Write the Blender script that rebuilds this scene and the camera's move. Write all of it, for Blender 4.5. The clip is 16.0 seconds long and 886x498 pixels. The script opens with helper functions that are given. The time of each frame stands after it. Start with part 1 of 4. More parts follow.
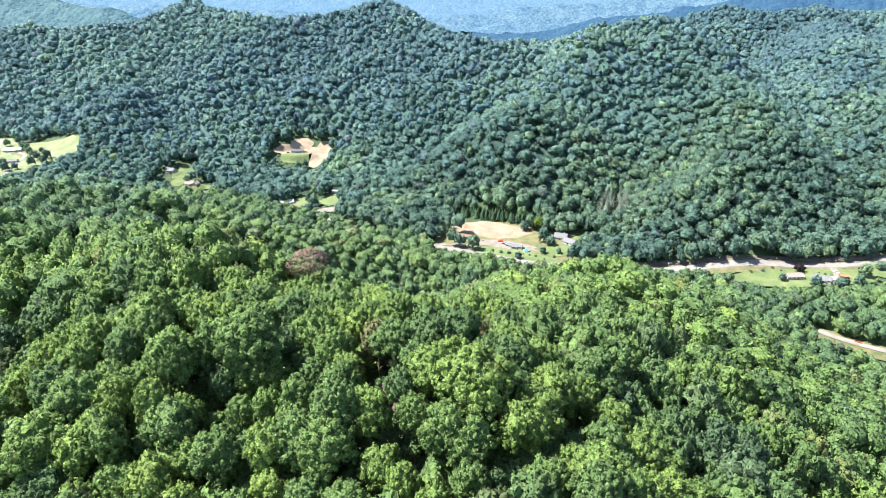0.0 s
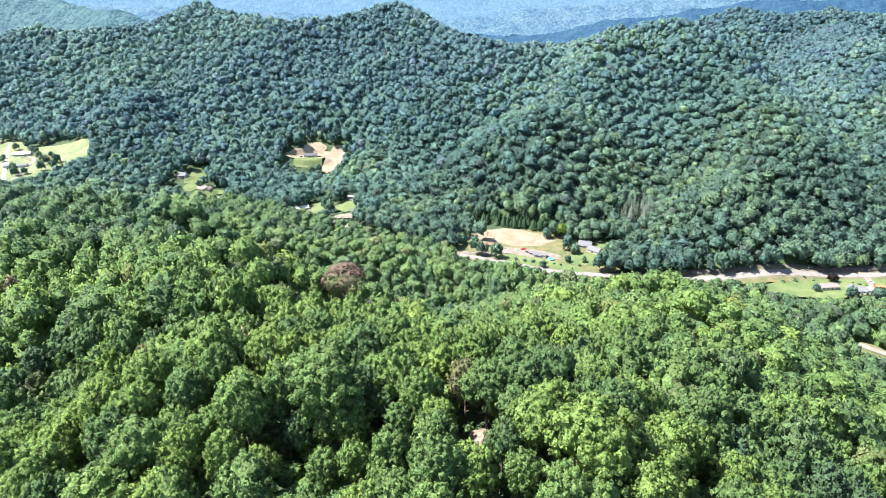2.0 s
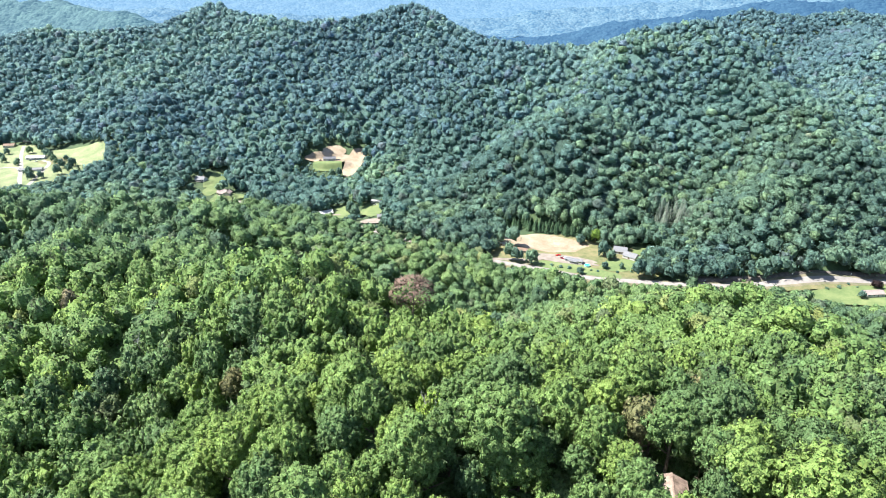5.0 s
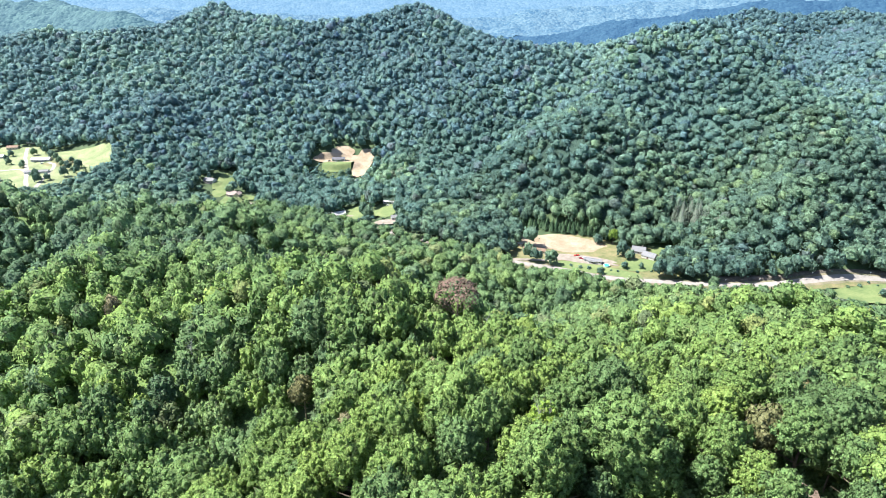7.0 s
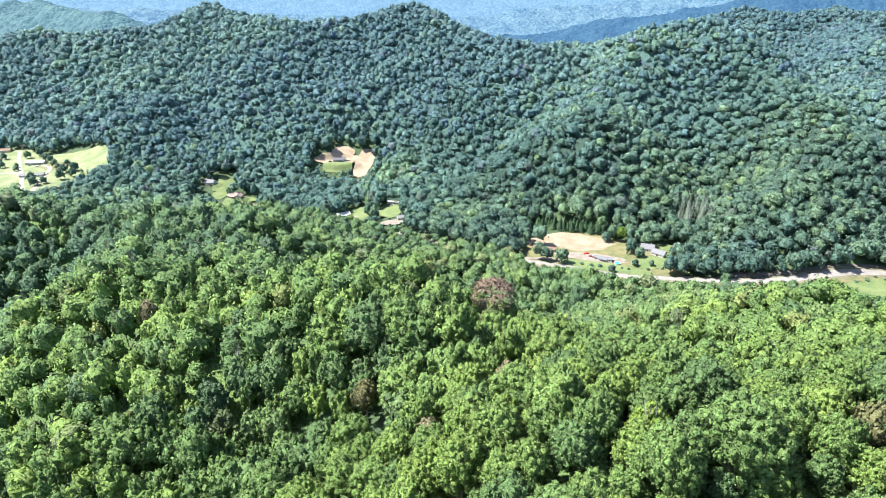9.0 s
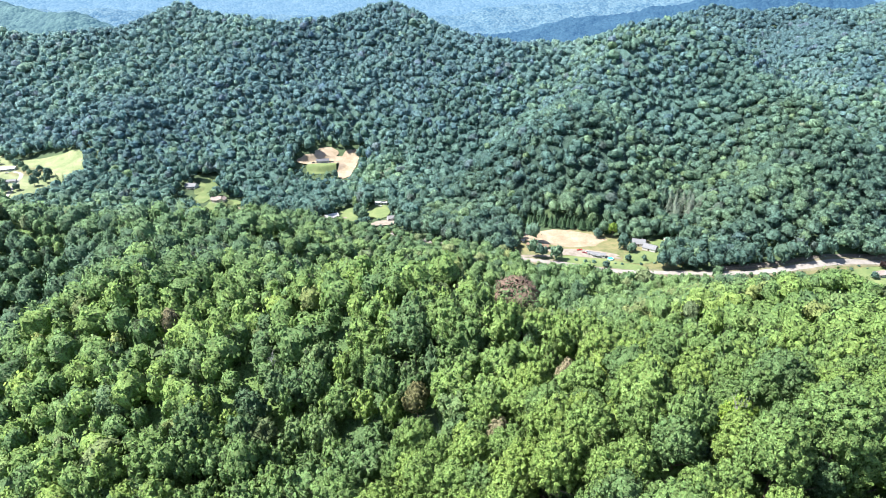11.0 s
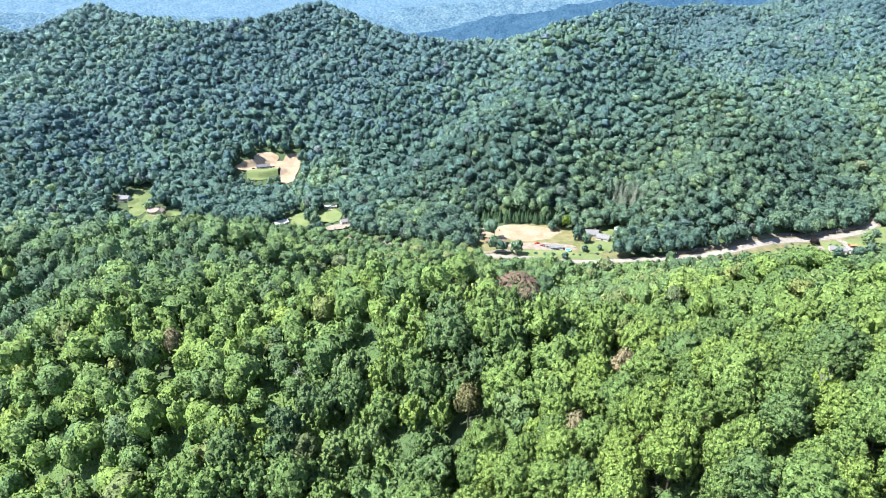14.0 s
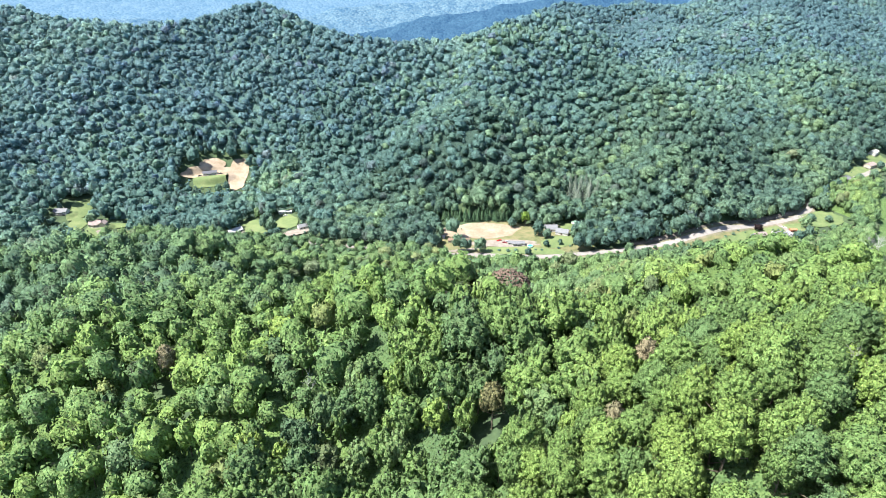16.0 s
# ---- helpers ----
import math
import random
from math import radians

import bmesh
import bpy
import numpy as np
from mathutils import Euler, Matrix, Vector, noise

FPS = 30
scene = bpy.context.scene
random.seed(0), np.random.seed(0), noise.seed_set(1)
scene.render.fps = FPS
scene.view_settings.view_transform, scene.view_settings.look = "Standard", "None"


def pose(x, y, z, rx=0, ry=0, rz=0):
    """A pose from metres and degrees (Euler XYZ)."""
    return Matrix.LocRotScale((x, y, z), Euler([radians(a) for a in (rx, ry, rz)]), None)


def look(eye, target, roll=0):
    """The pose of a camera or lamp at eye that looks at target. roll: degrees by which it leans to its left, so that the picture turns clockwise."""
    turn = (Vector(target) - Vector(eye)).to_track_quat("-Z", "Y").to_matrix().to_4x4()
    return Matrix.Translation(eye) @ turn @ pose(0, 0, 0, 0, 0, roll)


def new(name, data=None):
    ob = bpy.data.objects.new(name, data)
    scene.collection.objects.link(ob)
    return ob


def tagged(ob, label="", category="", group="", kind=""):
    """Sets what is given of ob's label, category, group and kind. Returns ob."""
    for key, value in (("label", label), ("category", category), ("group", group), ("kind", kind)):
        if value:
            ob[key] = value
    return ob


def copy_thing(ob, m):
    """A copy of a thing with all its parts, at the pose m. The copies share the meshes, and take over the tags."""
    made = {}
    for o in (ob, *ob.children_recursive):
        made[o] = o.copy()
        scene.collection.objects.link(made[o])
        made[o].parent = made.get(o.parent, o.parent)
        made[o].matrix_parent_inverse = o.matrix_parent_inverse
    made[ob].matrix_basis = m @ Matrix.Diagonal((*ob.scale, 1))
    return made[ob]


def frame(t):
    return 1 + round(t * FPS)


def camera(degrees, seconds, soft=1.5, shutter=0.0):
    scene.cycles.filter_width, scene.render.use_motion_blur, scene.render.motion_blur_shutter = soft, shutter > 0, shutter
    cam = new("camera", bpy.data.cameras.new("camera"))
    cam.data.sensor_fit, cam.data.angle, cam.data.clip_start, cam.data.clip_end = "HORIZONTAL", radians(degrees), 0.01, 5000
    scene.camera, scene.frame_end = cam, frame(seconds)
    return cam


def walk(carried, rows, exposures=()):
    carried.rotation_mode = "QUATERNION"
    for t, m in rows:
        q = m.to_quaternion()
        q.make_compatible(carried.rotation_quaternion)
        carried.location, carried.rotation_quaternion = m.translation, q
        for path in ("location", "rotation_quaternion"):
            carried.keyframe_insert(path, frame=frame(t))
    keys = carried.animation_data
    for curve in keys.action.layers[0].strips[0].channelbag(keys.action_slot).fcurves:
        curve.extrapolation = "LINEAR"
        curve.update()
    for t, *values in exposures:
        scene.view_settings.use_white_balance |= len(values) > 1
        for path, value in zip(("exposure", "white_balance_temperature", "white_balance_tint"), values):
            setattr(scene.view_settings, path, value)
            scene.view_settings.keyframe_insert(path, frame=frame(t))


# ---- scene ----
import functools

cam = camera(71.6, 16.0, soft=0.75)
METRES, EYE, TILT, LEAN, TURN = 200.0, 260.0, -25.0, 0.0, 0.0
ROWS = [
    (0.0, 0.0, 0.0, 0.0, 0.0, 0.0, 0.0),
    (0.5, -0.0248, 0.0195, 0.0092, 0.03, 0.04, -0.02),
    (1.0, -0.0503, 0.0385, 0.018, 0.06, 0.06, -0.04),
    (1.5, -0.0767, 0.056, 0.0262, 0.09, 0.1, -0.06),
    (2.0, -0.1041, 0.0716, 0.0336, 0.11, 0.14, -0.08),
    (2.5, -0.1327, 0.0854, 0.0399, 0.12, 0.18, -0.1),
    (3.0, -0.1625, 0.0972, 0.0453, 0.15, 0.21, -0.12),
    (3.5, -0.1929, 0.1077, 0.0497, 0.13, 0.24, -0.09),
    (4.0, -0.2234, 0.1167, 0.0535, 0.05, 0.25, -0.07),
    (6.5, -0.3788, 0.145, 0.0647, -0.62, 0.21, 0.24),
    (7.0, -0.4096, 0.1482, 0.0662, -0.81, 0.2, 0.35),
    (7.5, -0.4384, 0.1509, 0.0675, -1.03, 0.19, 0.48),
    (8.0, -0.469, 0.154, 0.0685, -1.38, 0.16, 0.64),
    (8.5, -0.4997, 0.1568, 0.0696, -1.74, 0.15, 0.83),
    (9.0, -0.5305, 0.1598, 0.0705, -2.13, 0.12, 1.04),
    (11.5, -0.6834, 0.178, 0.0771, -5.93, -0.07, 2.81),
    (12.0, -0.7139, 0.1826, 0.0791, -7.02, -0.13, 3.3),
    (12.5, -0.7442, 0.1879, 0.0812, -8.23, -0.22, 3.85),
    (13.0, -0.7741, 0.1937, 0.0835, -9.44, -0.3, 4.4),
    (13.5, -0.8036, 0.2003, 0.086, -10.67, -0.42, 4.94),
    (14.0, -0.8332, 0.2074, 0.0889, -12.05, -0.55, 5.55),
    (14.5, -0.8627, 0.2152, 0.0924, -13.46, -0.69, 6.14),
    (15.0, -0.8915, 0.2238, 0.0954, -14.86, -0.83, 6.76),
    (15.5, -0.9201, 0.2332, 0.0991, -16.27, -0.99, 7.36),
    (16.0, -0.9483, 0.2431, 0.1031, -17.75, -1.19, 7.99),
]
walk(cam, [(t, pose(0, 0, EYE, TILT, LEAN, TURN) @ pose(METRES * x, METRES * y, METRES * z, 90 + pitch, roll, yaw)) for t, x, y, z, yaw, pitch, roll in ROWS])

# ---- world, sun ----
SUN_FROM = Vector((-0.54, 0.01, 0.84)).normalized()
world = bpy.data.worlds.new("sky")
scene.world = world
world.use_nodes = True
wn = world.node_tree
sky = wn.nodes.new("ShaderNodeTexSky")
sky.sky_type = "NISHITA"
sky.sun_disc = False
sky.sun_elevation = math.asin(SUN_FROM.z)
sky.sun_rotation = math.atan2(SUN_FROM.x, SUN_FROM.y)
sky.altitude = 300
sky.dust_density = 1.5
wn.links.new(sky.outputs[0], wn.nodes["Background"].inputs[0])
wn.nodes["Background"].inputs[1].default_value = 0.085
sun = new("sun", bpy.data.lights.new("sun", "SUN"))
sun.data.energy, sun.data.angle, sun.data.color = 5.0, radians(0.5), (1.0, 0.95, 0.86)
sun.matrix_world = look((0, 0, 900), Vector((0, 0, 900)) - SUN_FROM)
scene.view_settings.exposure = 1.87


# ---- materials ----
def nodes_of(name):
    m = bpy.data.materials.new(name)
    m.use_nodes = True
    t = m.node_tree
    return m, t, t.nodes["Principled BSDF"]


def put(tree, kind, **values):
    n = tree.nodes.new(kind)
    for k, v in values.items():
        n.inputs[k].default_value = v
    return n


def ramp(tree, fac, stops):
    r = tree.nodes.new("ShaderNodeValToRGB")
    e = r.color_ramp.elements
    while len(e) < len(stops):
        e.new(0.5)
    for el, (p, c) in zip(e, stops):
        el.position, el.color = p, (*c, 1)
    tree.links.new(fac, r.inputs[0])
    return r.outputs[0]


def surface(name, dark, light, scale, rough=0.8, bump=0.1, metal=0.0, fine=None, mid=None):
    """Two scales of noise between two colours, with a little relief."""
    m, t, b = nodes_of(name)
    pos = t.nodes.new("ShaderNodeNewGeometry").outputs["Position"]
    n1 = put(t, "ShaderNodeTexNoise", Scale=scale, Detail=6.0, Roughness=0.65)
    n2 = put(t, "ShaderNodeTexNoise", Scale=fine or scale * 9, Detail=4.0)
    for n in (n1, n2):
        t.links.new(pos, n.inputs["Vector"])
    mix = t.nodes.new("ShaderNodeMath")
    mix.operation = "MULTIPLY_ADD"
    mix.inputs[1].default_value, mix.inputs[2].default_value = 0.4, -0.2
    t.links.new(n2.outputs["Fac"], mix.inputs[0])
    add = t.nodes.new("ShaderNodeMath")
    t.links.new(n1.outputs["Fac"], add.inputs[0])
    t.links.new(mix.outputs[0], add.inputs[1])
    stops = [(0.32, dark), (0.68, light)] if mid is None else [(0.3, dark), (0.5, mid), (0.7, light)]
    t.links.new(ramp(t, add.outputs[0], stops), b.inputs["Base Color"])
    b.inputs["Roughness"].default_value, b.inputs["Metallic"].default_value = rough, metal
    if bump:
        bp = put(t, "ShaderNodeBump", Strength=bump, Distance=0.3)
        t.links.new(n2.outputs["Fac"], bp.inputs["Height"])
        t.links.new(bp.outputs[0], b.inputs["Normal"])
    return m


GREENS = [(0.0, (0.065, 0.118, 0.064)), (0.28, (0.099, 0.171, 0.066)), (0.52, (0.132, 0.215, 0.069)),
          (0.76, (0.161, 0.247, 0.070)), (1.0, (0.188, 0.274, 0.072))]
# Bluer, lifted greens: the haze of distance is put into these leaf colours.
THIN_HAZE_GREENS = [(0.0, (0.071, 0.138, 0.120)), (0.4, (0.099, 0.178, 0.143)), (0.75, (0.136, 0.226, 0.150)), (1.0, (0.189, 0.290, 0.153))]
MID_HAZE_GREENS = [(0.0, (0.085, 0.169, 0.164)), (0.4, (0.113, 0.209, 0.189)), (0.75, (0.149, 0.258, 0.200)), (1.0, (0.207, 0.329, 0.203))]
THICK_HAZE_GREENS = [(0.0, (0.095, 0.184, 0.215)), (0.4, (0.116, 0.216, 0.243)), (0.75, (0.147, 0.260, 0.256)), (1.0, (0.195, 0.316, 0.260))]
NEEDLES = [(0.0, (0.026, 0.064, 0.036)), (1.0, (0.070, 0.128, 0.066))]


def blend(stops, t):
    """Colours along a row of stops, as an array."""
    p = [q for q, _ in stops]
    return np.stack([np.interp(t, p, [c[k] for _, c in stops]) for k in range(3)], -1)


def arith(t, kind, a, b, c=None):
    """A Math node; its inputs are sockets or numbers."""
    n = t.nodes.new("ShaderNodeMath")
    n.operation = kind
    for i, v in enumerate((a, b) if c is None else (a, b, c)):
        if isinstance(v, (int, float)):
            n.inputs[i].default_value = v
        else:
            t.links.new(v, n.inputs[i])
    return n.outputs[0]


def foliage(name, stops=None, own=None, vary=0.5, clear=0.28, leaf=0.3, gloss=0.12, gaps=0.0, shaken=0.9, stand_size=70.0):
    """Leaves: one colour a tree, changing a little from spray to spray and leaf to leaf, leaves that face every way,
    part of the light let through. stops and own: the colours of single trees and their spread; without them each tree carries its own."""
    m, t, b = nodes_of(name)
    geo = t.nodes.new("ShaderNodeNewGeometry")
    if stops:
        info = t.nodes.new("ShaderNodeObjectInfo")
        wide = put(t, "ShaderNodeTexNoise", Scale=1 / stand_size, Detail=1.0)
        t.links.new(info.outputs["Location"], wide.inputs["Vector"])
        spot = arith(t, "MULTIPLY_ADD", wide.outputs["Fac"], 1.0, -0.5)
        single = arith(t, "MULTIPLY_ADD", info.outputs["Random"], own[1] - own[0], own[0])
        col = ramp(t, arith(t, "ADD", spot, single), stops)
    else:
        a = t.nodes.new("ShaderNodeAttribute")
        a.attribute_name = "tone"
        col = a.outputs["Color"]
    cell = put(t, "ShaderNodeTexVoronoi", Scale=1 / leaf)
    t.links.new(geo.outputs["Position"], cell.inputs["Vector"])
    split = t.nodes.new("ShaderNodeSeparateColor")
    t.links.new(cell.outputs["Color"], split.inputs[0])
    light = arith(t, "MULTIPLY_ADD", geo.outputs["Random Per Island"], vary, 1 - vary / 2)
    light = arith(t, "MULTIPLY", light, arith(t, "MULTIPLY_ADD", split.outputs[0], vary * 1.6, 1 - vary * 0.8))
    hsv = put(t, "ShaderNodeHueSaturation", Saturation=1.0)
    t.links.new(arith(t, "MULTIPLY_ADD", split.outputs[1], -0.03, 0.515), hsv.inputs["Hue"])
    t.links.new(light, hsv.inputs["Value"])
    t.links.new(col, hsv.inputs["Color"])
    col = hsv.outputs[0]
    nrm = t.nodes.new("ShaderNodeAttribute")
    nrm.attribute_name = "nrm"
    vt = t.nodes.new("ShaderNodeVectorTransform")
    vt.vector_type, vt.convert_from, vt.convert_to = "NORMAL", "OBJECT", "WORLD"
    t.links.new(nrm.outputs["Vector"], vt.inputs[0])
    shake = t.nodes.new("ShaderNodeVectorMath")
    shake.operation = "MULTIPLY_ADD"
    shake.inputs[1].default_value, shake.inputs[2].default_value = (shaken,) * 3, (-shaken / 2,) * 3
    t.links.new(cell.outputs["Color"], shake.inputs[0])
    plus = t.nodes.new("ShaderNodeVectorMath")
    t.links.new(vt.outputs[0], plus.inputs[0])
    t.links.new(shake.outputs[0], plus.inputs[1])
    unit = t.nodes.new("ShaderNodeVectorMath")
    unit.operation = "NORMALIZE"
    t.links.new(plus.outputs[0], unit.inputs[0])
    t.links.new(col, b.inputs["Base Color"])
    b.inputs["Roughness"].default_value = 0.6
    b.inputs["Specular IOR Level"].default_value = gloss
    t.links.new(unit.outputs[0], b.inputs["Normal"])
    tr = t.nodes.new("ShaderNodeBsdfTranslucent")
    t.links.new(col, tr.inputs["Color"])
    mx = put(t, "ShaderNodeMixShader", Fac=clear)
    t.links.new(b.outputs[0], mx.inputs[1])
    t.links.new(tr.outputs[0], mx.inputs[2])
    last = mx
    if gaps > 0:
        last = t.nodes.new("ShaderNodeMixShader")
        t.links.new(arith(t, "LESS_THAN", cell.outputs["Distance"], gaps), last.inputs[0])
        t.links.new(t.nodes.new("ShaderNodeBsdfTransparent").outputs[0], last.inputs[1])
        t.links.new(mx.outputs[0], last.inputs[2])
    t.links.new(last.outputs[0], t.nodes["Material Output"].inputs[0])
    return m


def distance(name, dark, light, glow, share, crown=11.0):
    """Far hills with the haze put into their blue base colours and glow: a plain backdrop, speckled by the crowns of
    its trees.
    """
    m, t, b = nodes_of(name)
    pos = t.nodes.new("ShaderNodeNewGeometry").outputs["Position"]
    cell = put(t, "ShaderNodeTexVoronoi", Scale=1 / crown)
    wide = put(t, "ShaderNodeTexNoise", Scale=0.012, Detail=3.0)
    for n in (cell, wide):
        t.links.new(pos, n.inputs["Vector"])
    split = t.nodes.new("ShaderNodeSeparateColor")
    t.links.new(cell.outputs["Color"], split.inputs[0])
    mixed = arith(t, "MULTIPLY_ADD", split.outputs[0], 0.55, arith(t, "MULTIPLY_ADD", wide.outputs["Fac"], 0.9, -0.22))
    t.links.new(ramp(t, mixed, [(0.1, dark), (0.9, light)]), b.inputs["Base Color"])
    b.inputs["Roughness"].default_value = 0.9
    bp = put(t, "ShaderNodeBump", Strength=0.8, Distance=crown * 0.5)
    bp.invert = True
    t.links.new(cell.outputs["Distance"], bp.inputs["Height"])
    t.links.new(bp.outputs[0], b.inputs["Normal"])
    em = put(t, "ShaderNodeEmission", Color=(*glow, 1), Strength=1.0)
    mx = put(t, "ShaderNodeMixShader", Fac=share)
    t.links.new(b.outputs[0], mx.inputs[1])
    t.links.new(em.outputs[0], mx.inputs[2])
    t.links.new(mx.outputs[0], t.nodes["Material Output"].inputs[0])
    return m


LEAF = foliage("leaves", leaf=0.34, gaps=0.62)
LEAF_MASS = foliage("inner_leaves", leaf=0.45, shaken=1.7)
LEAF_BACK = foliage("leaves_down_the_hill", leaf=0.6)
LEAF_OWN = foliage("leaves_of_near_trees", GREENS, (0.18, 0.84), leaf=0.24, gaps=0.62)
LEAF_OWN_MASS = foliage("inner_leaves_of_near_trees", GREENS, (0.18, 0.84), leaf=0.26, shaken=1.8)
LEAF_FAR = foliage("leaves_across_the_valley", vary=0.5, clear=0.42, leaf=0.75, gloss=0.15, shaken=1.2)
LEAF_FAR_MASS = foliage("inner_leaves_across_the_valley", vary=0.6, clear=0.42, leaf=0.75, gloss=0.15, shaken=1.8)
BRIGHT_GREENS = [(0.0, (0.165, 0.270, 0.062)), (1.0, (0.215, 0.325, 0.066))]
LEAF_BRIGHT = foliage("bright_leaves", BRIGHT_GREENS, (0.2, 0.8), leaf=0.26, gaps=0.62)
LEAF_BRIGHT_MASS = foliage("bright_inner_leaves", BRIGHT_GREENS, (0.2, 0.8), leaf=0.3, shaken=1.8)
# Valley trees and bushes carry the same haze in their leaf colour.
LEAF_VALLEY = foliage("leaves_of_valley_trees", THIN_HAZE_GREENS, (0.15, 0.85), leaf=0.4)
LEAF_VALLEY_MASS = foliage("inner_leaves_of_valley_trees", THIN_HAZE_GREENS, (0.15, 0.85), leaf=0.5, shaken=1.7)
NEEDLE = foliage("pine_needles", NEEDLES, (0.1, 0.8), 0.4, 0.1)
LEAF_RUST = foliage("withered_leaves", [(0.0, (0.125, 0.090, 0.076)), (1.0, (0.235, 0.170, 0.142))], (0.1, 0.8), 0.3, 0.1)
NEEDLE_GREY = foliage("grey_needles", [(0.0, (0.087, 0.130, 0.099)), (1.0, (0.182, 0.229, 0.186))], (0.1, 0.8), 0.4, 0.1)
LEAF_OLIVE = foliage("olive_leaves", [(0.0, (0.090, 0.105, 0.048)), (1.0, (0.165, 0.140, 0.074))], (0.2, 0.8), 0.6, 0.2)
LEAF_PLUM = foliage("plum_leaves", [(0.0, (0.011, 0.008, 0.009)), (1.0, (0.026, 0.015, 0.015))], (0.1, 0.8), 0.5, 0.1)
LEAF_PALE = foliage("tan_leaves", [(0.0, (0.115, 0.118, 0.070)), (1.0, (0.225, 0.195, 0.130))], (0.2, 0.8), 0.6, 0.2)
BARK = surface("bark", (0.06, 0.045, 0.035), (0.17, 0.14, 0.11), 1.2, 0.9, 0.3)
DEADWOOD = surface("grey_dead_wood", (0.158, 0.170, 0.158), (0.292, 0.308, 0.292), 1.5, 0.9, 0.2)
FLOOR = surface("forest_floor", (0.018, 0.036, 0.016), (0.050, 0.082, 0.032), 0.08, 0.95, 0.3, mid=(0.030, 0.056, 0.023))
GRASS = surface("mown_grass", (0.052, 0.088, 0.030), (0.125, 0.152, 0.062), 0.07, 0.9, 0.1, mid=(0.085, 0.122, 0.043))
ROUGH_GRASS = surface("rough_grass", (0.047, 0.071, 0.021), (0.149, 0.130, 0.066), 0.12, 0.9, 0.2)
# Meadow grass paled to carry the haze of the side valley in its colour.
MEADOW = surface("haze_paled_meadow", (0.075, 0.111, 0.043), (0.186, 0.194, 0.115), 0.05, 0.9, 0.1, mid=(0.122, 0.150, 0.071))
EARTH = surface("bare_earth", (0.146, 0.115, 0.077), (0.273, 0.225, 0.175), 0.07, 0.95, 0.2, mid=(0.209, 0.167, 0.122))
GRAVEL = surface("pale_gravel", (0.118, 0.102, 0.086), (0.204, 0.182, 0.161), 0.2, 0.95, 0.15)
LANE = surface("white_gravel", (0.158, 0.158, 0.142), (0.253, 0.245, 0.221), 0.2, 0.95, 0.1)
ASPHALT = surface("sun_bleached_asphalt", (0.145, 0.136, 0.131), (0.212, 0.200, 0.194), 0.15, 0.85, 0.05)
VERGE = surface("sandy_verge", (0.067, 0.079, 0.040), (0.166, 0.142, 0.103), 0.12, 0.95, 0.1)
# Rock colour darkened to stand for the shadowed band behind the road.
ROCK = surface("shade_dark_rock", (0.045, 0.040, 0.036), (0.13, 0.115, 0.105), 0.3, 0.9, 0.6)
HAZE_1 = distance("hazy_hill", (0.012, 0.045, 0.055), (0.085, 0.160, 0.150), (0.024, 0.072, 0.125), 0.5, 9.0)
# Darker and bluer than its neighbours: shade as well as haze is in the colour.
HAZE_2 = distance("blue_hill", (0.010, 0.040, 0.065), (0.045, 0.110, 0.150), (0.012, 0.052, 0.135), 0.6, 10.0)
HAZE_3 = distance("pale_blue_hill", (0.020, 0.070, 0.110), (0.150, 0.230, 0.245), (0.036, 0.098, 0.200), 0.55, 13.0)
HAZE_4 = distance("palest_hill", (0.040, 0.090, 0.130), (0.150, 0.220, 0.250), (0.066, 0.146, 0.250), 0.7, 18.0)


# ---- lay of the land ----
def wobble(x, y, size, seed=0):
    """Smooth noise from 0 to 1 with lumps of about that size."""
    u, v = np.asarray(x) / size + 57.3 * seed, np.asarray(y) / size - 31.7 * seed
    i, j = np.floor(u), np.floor(v)
    a, b = u - i, v - j
    a, b = a * a * (3 - 2 * a), b * b * (3 - 2 * b)

    def at(p, q):
        s = np.sin(p * 127.1 + q * 311.7 + seed * 74.7) * 43758.5453
        return s - np.floor(s)
    return (at(i, j) * (1 - a) + at(i + 1, j) * a) * (1 - b) + (at(i, j + 1) * (1 - a) + at(i + 1, j + 1) * a) * b


# crest lines: x, y and height of their nodes, and the fall of their flanks
NEAR_CREST = [(41, -166, 178), (12, 96, 158), (-70, 126, 160), (-58, 149, 143), (-128, 257, 131), (-221, 335, 96), (-219, 427, 82), (-98, 478, 43)]
WEST_CREST = [(-196, 234, 115), (-254, 303, 111), (-294, 441, 91), (-470, 457, 102), (-560, 560, 50)]
EAST_SPUR = [(-5, 123, 169), (35, 158, 140), (76, 224, 123), (94, 276, 109), (126, 316, 76), (186, 372, 26)]
FACING_RIDGE = [(298, 1001, 158), (380, 818, 98), (370, 691, 70), (275, 603, 42)]
FACING_SPUR = [(239, 971, 159), (141, 851, 90), (99, 764, 82), (-9, 684, -27)]
MAIN_CREST = [(329, 996, 168), (227, 1043, 133), (47, 1061, 127), (-118, 1248, 176), (-324, 1192, 154), (-486, 1282, 173), (-669, 1245, 136), (-800, 1268, 133), (-1094, 1321, 118), (-1700, 1340, 140)]
MIDDLE_SPUR = [(-138, 1272, 162), (-131, 1082, 100), (-253, 995, 52)]
WEST_SPUR = [(-502, 1308, 180), (-553, 1105, 88), (-509, 1010, 57), (-404, 872, -7)]
EAST_RIDGE = [(533, 698, 37), (631, 980, 100), (701, 1111, 128), (841, 1471, 144), (660, 1511, 152), (540, 1580, 118)]
FAR_EAST = [(640, 720, 30), (760, 880, 100), (870, 1060, 158), (1050, 1250, 180), (1500, 1400, 200)]
BACK_RIDGE = [(841, 1471, 148), (1100, 1450, 165), (1500, 1500, 185)]
